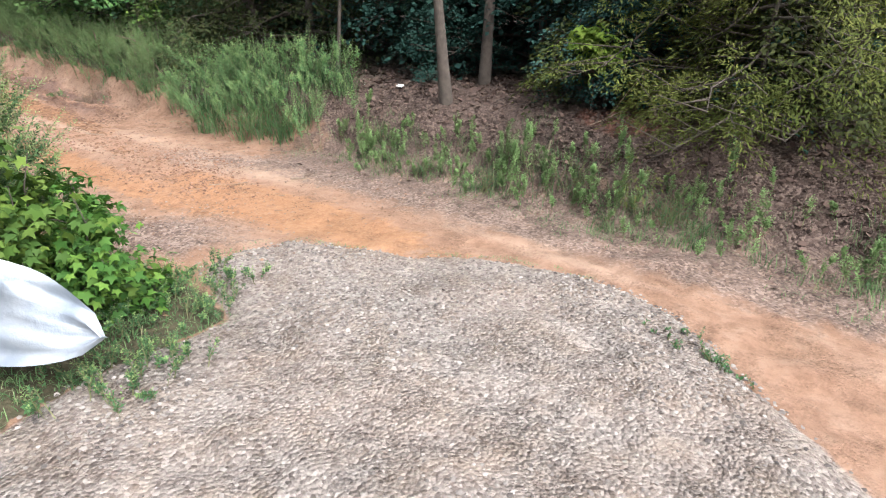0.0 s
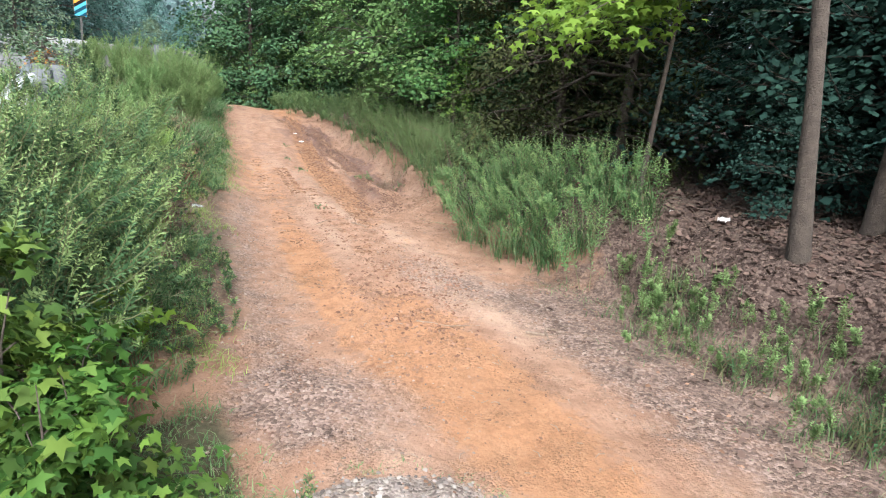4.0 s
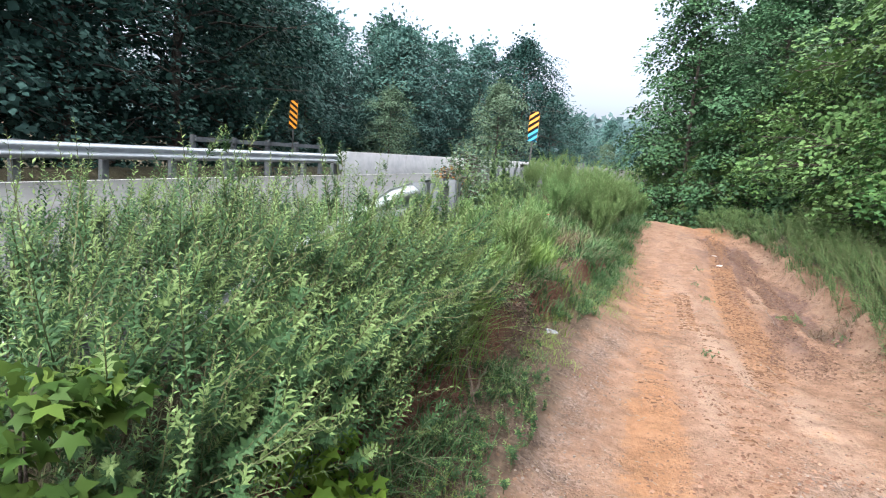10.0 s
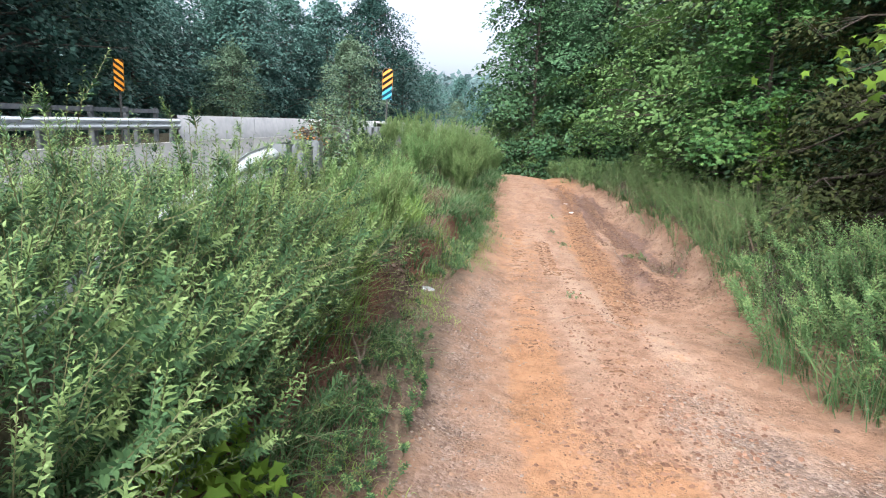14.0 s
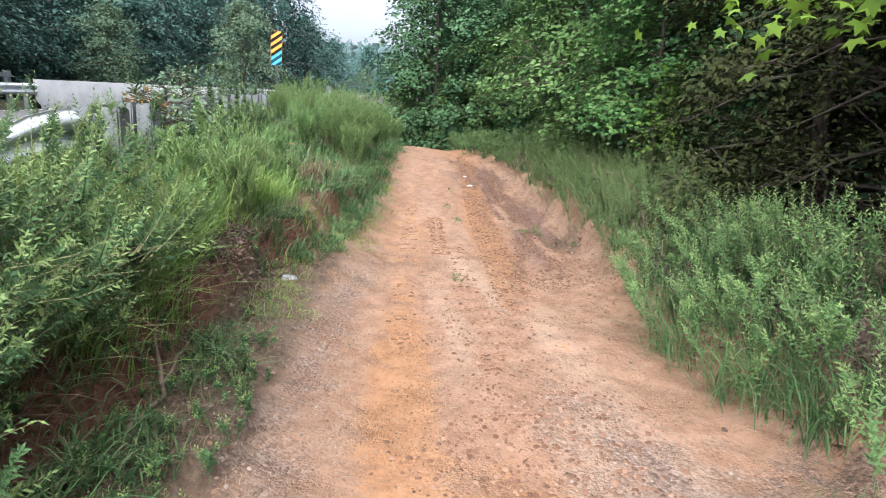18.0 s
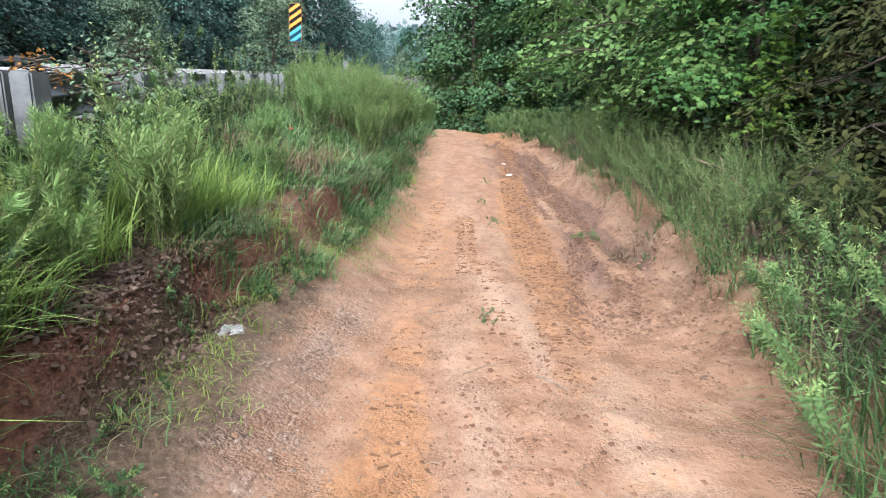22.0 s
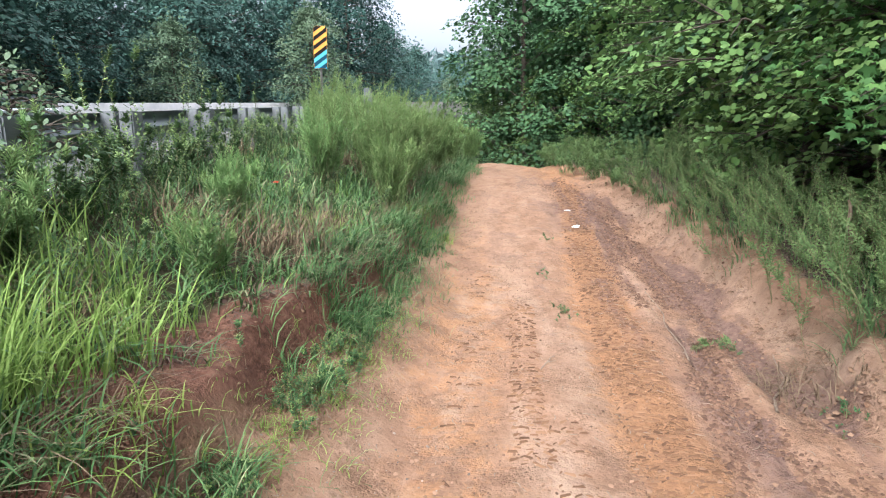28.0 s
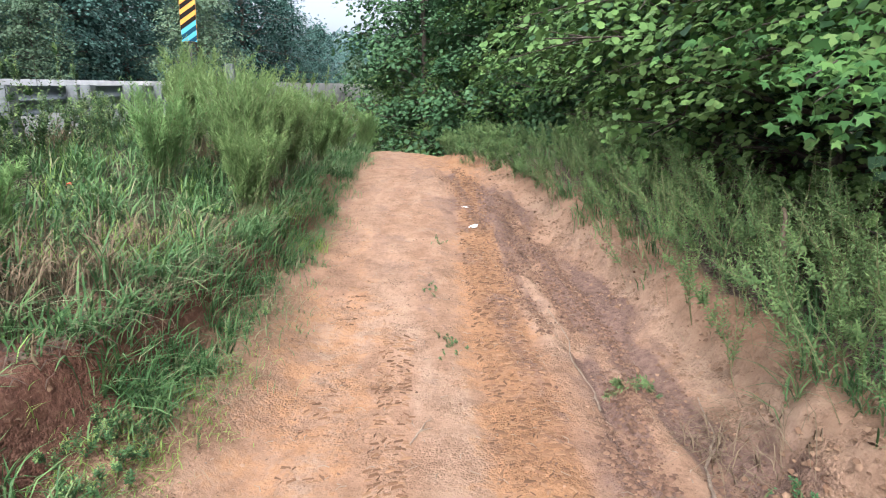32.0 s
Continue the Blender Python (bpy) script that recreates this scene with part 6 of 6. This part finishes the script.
# crumbled ridges along the rut
for off, wob in ((-0.80, 0.9), (-0.55, 2.1), (-0.34, 3.3)):
    yy = rng.uniform(5.6, 14.0, 4200)
    yy = yy[vnoise(yy * 0 + off * 9, yy, 1.5) > 0.38]
    xx = right_edge(yy) + off + 0.16 * (vnoise(yy * 0 + wob, yy, 1.1) - 0.5) + rng.normal(0, 0.04, len(yy))
    stones("rut_crumbs", bpy.data.materials["damp_clay"], np.c_[xx, yy, ground_z(xx, yy) - 0.01], 0.004, 0.022, "crumbled ridge of damp clay along the rut", "soil")

# clay squeezed up between tyre lugs, in two wheel tracks
LUG = ([(-1.3, -0.3, 0), (1.3, -0.24, 0), (1.2, 0.32, 0), (-1.1, 0.24, 0), (-1.0, -0.05, 0.6), (0.95, 0.06, 0.5)], [(0, 1, 5, 4), (2, 3, 4, 5), (1, 2, 5, 5), (3, 0, 4, 4)])
lg = Heap()
for x0, slope, y0, y1, keep_share in ((1.02, 0.05, 4.6, 14.5, 0.95), (1.20, 0.05, 5.0, 14.0, 0.95), (0.44, 0.02, 6.5, 9.0, 0.9), (0.05, 0.03, 3.0, 10.0, 0.25), (0.62, 0.01, 1.2, 7.0, 0.28)):
    yy = np.arange(y0, y1, 0.034) + rng.normal(0, 0.007, len(np.arange(y0, y1, 0.034)))
    ok = (rng.rand(len(yy)) < keep_share) & (vnoise(yy * 0 + x0, yy, 0.9) > (0.18 if keep_share > 0.5 else 0.32))
    yy = yy[ok]
    for sgn in (-1.4, -0.5, 0.5, 1.4):
        xx = x0 + slope * (yy - 7) + sgn * 0.055 + rng.normal(0, 0.014, len(yy))
        p = np.c_[xx, yy, ground_z(xx, yy) - 0.002]
        ang = sgn * 0.35 + rng.normal(0, 0.5, len(yy))
        al = np.c_[np.sin(ang), np.cos(ang), rng.normal(0, 0.1, len(yy))]
        lg.add(*scatter(LUG[0], [f if f[2] != f[3] else (f[0], f[1], f[2], f[2]) for f in LUG[1]][:2], p, frames_of(al, np.tile((0, 0, 1.0), (len(yy), 1)) + rng.normal(0, 0.1, (len(yy), 3))), 0.0185 * rng.uniform(0.5, 1.3, len(yy))))
stuff("tyre_lug_marks", lg, grit_mat("pressed_clay", [(0.0, (0.085, 0.046, 0.027)), (0.6, (0.17, 0.095, 0.056)), (1.0, (0.25, 0.148, 0.090))]), "ridges of orange clay pressed up by tyre treads", "soil")

# sparse dry grass over the dull left verge
hp = Heap()
keep = lambda x, y: np.exp(-(((off_left(x, y) + 0.18) / 0.2) ** 2)) * (vnoise(x, y, 1.4) > 0.35)
blades(hp, rng, sow(rng, 12000, -1.5, 0.2, 1.2, 9.5, keep), 0.085, 0.003, (0, 0, 0), 1.3)
stuff("verge_straw", hp, STRAW, "sparse dry grass on the dull dirt verge", "grass")
hp = Heap()
keep = lambda x, y: np.exp(-(((off_left(x, y) + 0.1) / 0.22) ** 2)) * (vnoise(x, y, 1.1) > 0.55)
blades(hp, rng, sow(rng, 9000, -1.5, 0.2, 1.2, 12, keep), 0.13, 0.004, (0.05, -0.02, 0), 1.1)
stuff("verge_tufts", hp, GRASS, "green grass tufts at the track's left edge", "grass")

# ---------------------------------------------------------------- sticks and litter
def stick(name, pts, r, label, category="stick", forks=(), mat=None):
    """A dry branch along places on the ground, with side forks."""
    root = new(name)
    rr = np.random.RandomState(int(abs(pts[0][0]) * 100) + len(pts))
    p = np.asarray(pts, float)
    if p.shape[1] == 2:
        p = np.c_[p, ground_z(p[:, 0], p[:, 1]) + r * 0.8]
    t = np.linspace(0, 1, 4 * len(p))
    q = np.stack([np.interp(t, np.linspace(0, 1, len(p)), p[:, c]) for c in range(3)], -1) + rr.normal(0, r * 0.35, (len(t), 3))
    hp = Heap()
    hp.add(*tube(q, r * (1 - 0.6 * t) * rr.uniform(0.85, 1.15, len(t)), 6))
    part("branch", hp.mesh(name, mat or TWIG, True), root)
    for f, dx, dy, dz, k in forks:
        i = int(f * (len(q) - 1))
        s = np.linspace(0, 1, 5)
        side = q[i] + np.c_[dx * s, dy * s, dz * s] + np.r_[np.zeros((1, 3)), rr.normal(0, r * 0.4, (4, 3))]
        hf = Heap()
        hf.add(*tube(side, r * k * (1 - 0.7 * s), 5))
        part("fork", hf.mesh(name + "_fork", mat or TWIG, True), root)
    return tagged(root, label, category, "sticks on the track" if name == "dry_stick" else "")


stick("fallen_branch", [(-1.13, 2.2), (-1.10, 2.5), (-1.25, 2.8), (-1.38, 3.28)], 0.014, "bare brown fallen branch lying on the bank", "branch", [(0.45, -0.02, 0.45, 0.05, 0.7), (0.7, -0.2, 0.1, 0.08, 0.5)])
stick("dry_stick", [(0.98, 5.42), (1.03, 5.34), (1.10, 5.26)], 0.009, "short dry stick lying on the clay track")
stick("dry_stick", [(0.72, 4.60), (0.80, 4.53), (0.87, 4.47)], 0.008, "short dry stick lying on the clay track")
stick("dry_stick", [(0.55, 7.66), (0.60, 7.75), (0.66, 7.86)], 0.006, "short dry stick lying on the clay track", "stick", [(0.5, 0.06, 0.02, 0.01, 0.7)])
stick("dry_stick", [(0.32, 4.62), (0.45, 4.68), (0.58, 4.70)], 0.005, "thin dry stick lying on the clay track")
stick("dry_stick", [(0.10, 5.55), (0.24, 5.60)], 0.006, "thin dry stick lying on the clay track")
stick("exposed_root", [(1.62, 8.05), (1.66, 8.3), (1.60, 8.6), (1.70, 9.0), (1.66, 9.5)], 0.007, "dark root exposed along the clay rut", "root", [(0.2, -0.1, -0.1, 0.0, 0.6)])
stick("dry_stick", [(1.80, 7.15), (1.95, 7.5), (2.12, 7.75), (2.2, 8.1)], 0.009, "long thin dry stick at the foot of the cut bank", "stick", [(0.5, 0.15, 0.15, 0.05, 0.6)])
stick("dry_stick", [(0.42, 1.52), (0.62, 1.42), (0.85, 1.40)], 0.006, "thin curved stick on the orange clay")
stick("dry_stick", [(1.12, 1.22), (1.22, 1.16), (1.30, 1.24), (1.36, 1.14)], 0.010, "dark crooked twig on the track", "stick", [(0.5, -0.05, -0.12, 0.0, 0.7)])
stick("dead_branch", [(2.1, -1.0), (2.5, -0.85), (2.9, -1.2), (3.1, -1.6)], 0.012, "bare dead branch at the edge of the wood", "branch", [(0.5, 0.25, -0.4, 0.25, 0.7), (0.7, 0.1, -0.3, 0.5, 0.6), (0.3, 0.5, 0.2, 0.2, 0.6)])
stick("dead_branch", [(2.9, -1.9, 0.55), (3.1, -1.6, 0.75), (3.25, -1.35, 1.1), (3.35, -1.2, 1.5)], 0.015, "bleached bare branch standing in the shade", "branch", [(0.5, -0.2, -0.3, 0.2, 0.6), (0.7, -0.3, 0.1, 0.1, 0.6)])
stick("dead_branch", [(2.6, 6.1, 0.5), (2.5, 6.2, 0.85), (2.35, 6.35, 1.0), (2.2, 6.5, 1.05)], 0.012, "pale bare branch sticking out of the weeds", "branch", [(0.6, 0.1, 0.3, 0.1, 0.6)])
stick("broken_stump", [(2.75, 8.3, 0.45), (2.7, 8.25, 0.8), (2.62, 8.2, 1.05)], 0.022, "broken pale sapling stump among the weeds", "stump")
stick("arching_stalk", [(-1.5, 2.0, 0.55), (-1.3, 2.2, 0.62), (-1.1, 2.5, 0.55), (-0.98, 2.7, 0.50)], 0.005, "green stalk arching over the bank", "stalk", (), STEM)

rng = np.random.RandomState(9)
hp = Heap()
for k in range(900):
    x, y = rng.uniform(-0.9, 2.2), rng.uniform(-0.3, 13)
    a, ln = rng.uniform(0, 6.28), rng.uniform(0.015, 0.07)
    z = float(ground_z(x, y)) + 0.003
    hp.add(*tube([(x, y, z), (x + math.cos(a) * ln * 0.5, y + math.sin(a) * ln * 0.5, z + 0.004), (x + math.cos(a + 0.3) * ln, y + math.sin(a + 0.3) * ln, z)], [0.003, 0.0025, 0.0015], 4))
stuff("twig_scraps", hp, TWIG, "scraps of dry twig strewn over the track", "twigs")

hp = Heap()
p = sow(rng, 160, 1.95, 2.35, 7.3, 7.9)
blades(hp, rng, p, 0.30, 0.005, (-0.2, -0.1, -0.25), 1.4)
tagged(part("dry_grass_tuft", hp.mesh("dry_grass_tuft", STRAW)), "bleached dry grass tuft fallen in the rut", "grass")


hp, tp, st = Heap(), Heap(), Heap()
q = np.array([(2.05, 8.35), (2.0, 8.2)])
spires(hp, tp, st, rng, np.c_[q, ground_z(q[:, 0], q[:, 1]) + 0.03], 0.42, (-1.0, -0.5, -0.6), 3, 26, 0.032, SPIRE_LEAF, 0.3, 0.6, 0.6)
sprig = tagged(part("fallen_sprig", hp.mesh("fallen_sprig", WEED_LIGHT)), "green leafy sprig lying over in the rut", "weed", kind="stuff")
tagged(part("stalk", st.mesh("sprig_stalks", STEM), sprig), kind="stuff")


def crumpled(name, x, y, z, sx, sy, sz, seed, mat, label, category):
    """A crumpled thin sheet with folds."""
    r = np.random.RandomState(seed)
    bm = bmesh.new()
    bmesh.ops.create_grid(bm, x_segments=12, y_segments=10, size=0.5)
    for v in bm.verts:
        d = noise.noise_vector(v.co * 4 + Vector((seed, 0, 0))) * 0.22
        v.co = Vector((v.co.x * sx + d.x * sx, v.co.y * sy + d.y * sy, abs(d.z) * 3.2 * sz + 0.25 * sz * (1 - 2 * v.co.length)))
    bmesh.ops.solidify(bm, geom=bm.faces[:], thickness=0.0015)
    ob = part(name, bm_mesh(name, bm, mat))
    ob.matrix_world = pose(x, y, z, 0, 0, r.uniform(0, 360))
    return tagged(ob, label, category)


def gz(x, y):
    return float(ground_z(x, y))


def film_plastic():
    m, t, b = mat_new("clear_film", 0.25)
    b.inputs["Base Color"].default_value = (0.30, 0.33, 0.35, 1)
    b.inputs["Alpha"].default_value = 0.28
    return m


FILM = film_plastic()
crumpled("plastic_bag", -0.97, 4.70, gz(-0.97, 4.70) + 0.012, 0.17, 0.14, 0.06, 3, FILM, "crumpled clear plastic bag on the grassy verge", "litter")
crumpled("paper_scrap", 1.34, 11.87, gz(1.34, 11.87) + 0.008, 0.20, 0.09, 0.03, 5, PLASTIC, "white paper scrap lying in the clay rut", "litter")
crumpled("paper_scrap", 1.30, 12.5, gz(1.30, 12.5) + 0.008, 0.08, 0.05, 0.02, 6, PLASTIC, "white paper scrap lying in the clay rut", "litter")
crumpled("paper_scrap", 3.09, 1.51, gz(3.09, 1.51) + 0.03, 0.10, 0.08, 0.07, 7, PLASTIC, "crumpled white scrap on brown leaves", "litter")
crumpled("paper_scrap", 3.0, 2.0, gz(3.0, 2.0) + 0.02, 0.035, 0.03, 0.02, 8, PLASTIC, "crumpled white scrap on brown leaves", "litter")
crumpled("red_wrapper", -1.75, 9.3, gz(-1.75, 9.3) + 0.28, 0.04, 0.06, 0.04, 9, plain("red_wrap", (0.6, 0.06, 0.03), (0.7, 0.09, 0.04), 20, 0.4), "small red wrapper caught in the grass", "litter")

z0 = gz(-0.99, 7.46)
stick("dry_seed_stalk", [(-0.99, 7.46, z0), (-0.985, 7.45, z0 + 0.09), (-0.965, 7.44, z0 + 0.17)], 0.008, "pale dry stalk standing on the bank", "stalk", [(0.6, 0.05, 0.0, 0.05, 0.7)], STRAW)


# small tufts growing in the track
def tuft(x, y, n, h, seed, label, mat=None):
    r = np.random.RandomState(seed)
    p = np.c_[x + r.normal(0, 0.05, n), y + r.normal(0, 0.07, n)]
    pos = np.c_[p, ground_z(p[:, 0], p[:, 1]) - 0.004]
    hp, st = Heap(), Heap()
    stalks(hp, st, r, pos, h, (0, 0, 0), 14, 0.024, LEAFLET, 0.8, 0.5)
    ob = part("weed_tuft", hp.mesh("weed_tuft", mat or WEED))
    tagged(part("stalk", st.mesh("tuft_stalks", STEM), ob), kind="stuff")
    return tagged(ob, label, "weed", kind="stuff")


for x, y, n, h in ((0.53, 5.4, 6, 0.04), (0.55, 5.62, 5, 0.035), (0.82, 8.68, 7, 0.05), (0.80, 8.95, 8, 0.045), (0.72, 9.9, 8, 0.04), (0.25, -2.96, 20, 0.08), (0.34, -2.75, 8, 0.05), (1.98, 8.2, 10, 0.09), (2.12, 7.1, 9, 0.08), (0.88, 11.2, 8, 0.045)):
    tuft(x, y, n, h, int(x * 100 + y * 10) % 1000, "small green weed tuft growing in the clay track")
for x, y, n, h in ((-1.16, 4.51, 22, 0.14), (-0.72, 6.7, 24, 0.16), (-0.62, 7.5, 20, 0.14), (2.05, 0.35, 26, 0.26), (2.0, -0.5, 26, 0.26), (2.2, -1.3, 26, 0.3), (2.35, 1.25, 20, 0.26), (2.05, -2.2, 24, 0.3)):
    tuft(x, y, n, h, int(abs(x) * 100 + y * 10) % 1000, "leafy green weed at the track's edge")

# a pale cord lying along the foot of the bank
hc = Heap()
cx = np.linspace(-1.5, -0.98, 14)
cy = 4.98 + 0.12 * (cx + 1.5) + 0.01 * np.sin(cx * 19)
hc.add(*tube(np.c_[cx, cy, ground_z(cx, cy) + 0.012], np.full(14, 0.0028), 5))
tagged(part("cord", hc.mesh("cord", STRAW, True)), "thin pale cord lying at the foot of the bank", "cord")

# ---------------------------------------------------------------- fence and post beyond the road
fence = tagged(new("wooden_fence"), "weathered grey wooden fence behind the far guardrail", "fence")
FENCE_ME = bm_mesh("fence_post", box_bm(0.13, 0.13, 1.75, 0.012), POSTWOOD)
fy = [12.5, 14.2, 15.9, 17.6, 19.3]
for y in fy:
    p = part("fence_post", FENCE_ME, fence)
    p.location = (-12.0, y, float(road_z(y)) - 0.72)
for y0, y1 in zip(fy[:-1], fy[1:]):
    for h in (0.55, 0.85):
        bm = box_bm(0.045, y1 - y0 + 0.05, 0.13, 0.006)
        ob = part("fence_rail", bm_mesh("fence_rail", bm, POSTWOOD), fence)
        ob.matrix_world = pose(-11.91, (y0 + y1) / 2, float(road_z((y0 + y1) / 2)) + h, math.degrees(math.atan(0.04)), 0, 0)
post = tagged(new("wooden_post"), "weathered wooden marker post in the verge bushes", "post")
part("post_shaft", bm_mesh("post_shaft", box_bm(0.11, 0.11, 1.5, 0.012), POSTWOOD), post)
post.location = (-1.62, 12.9, gz(-1.62, 12.9) - 0.25)
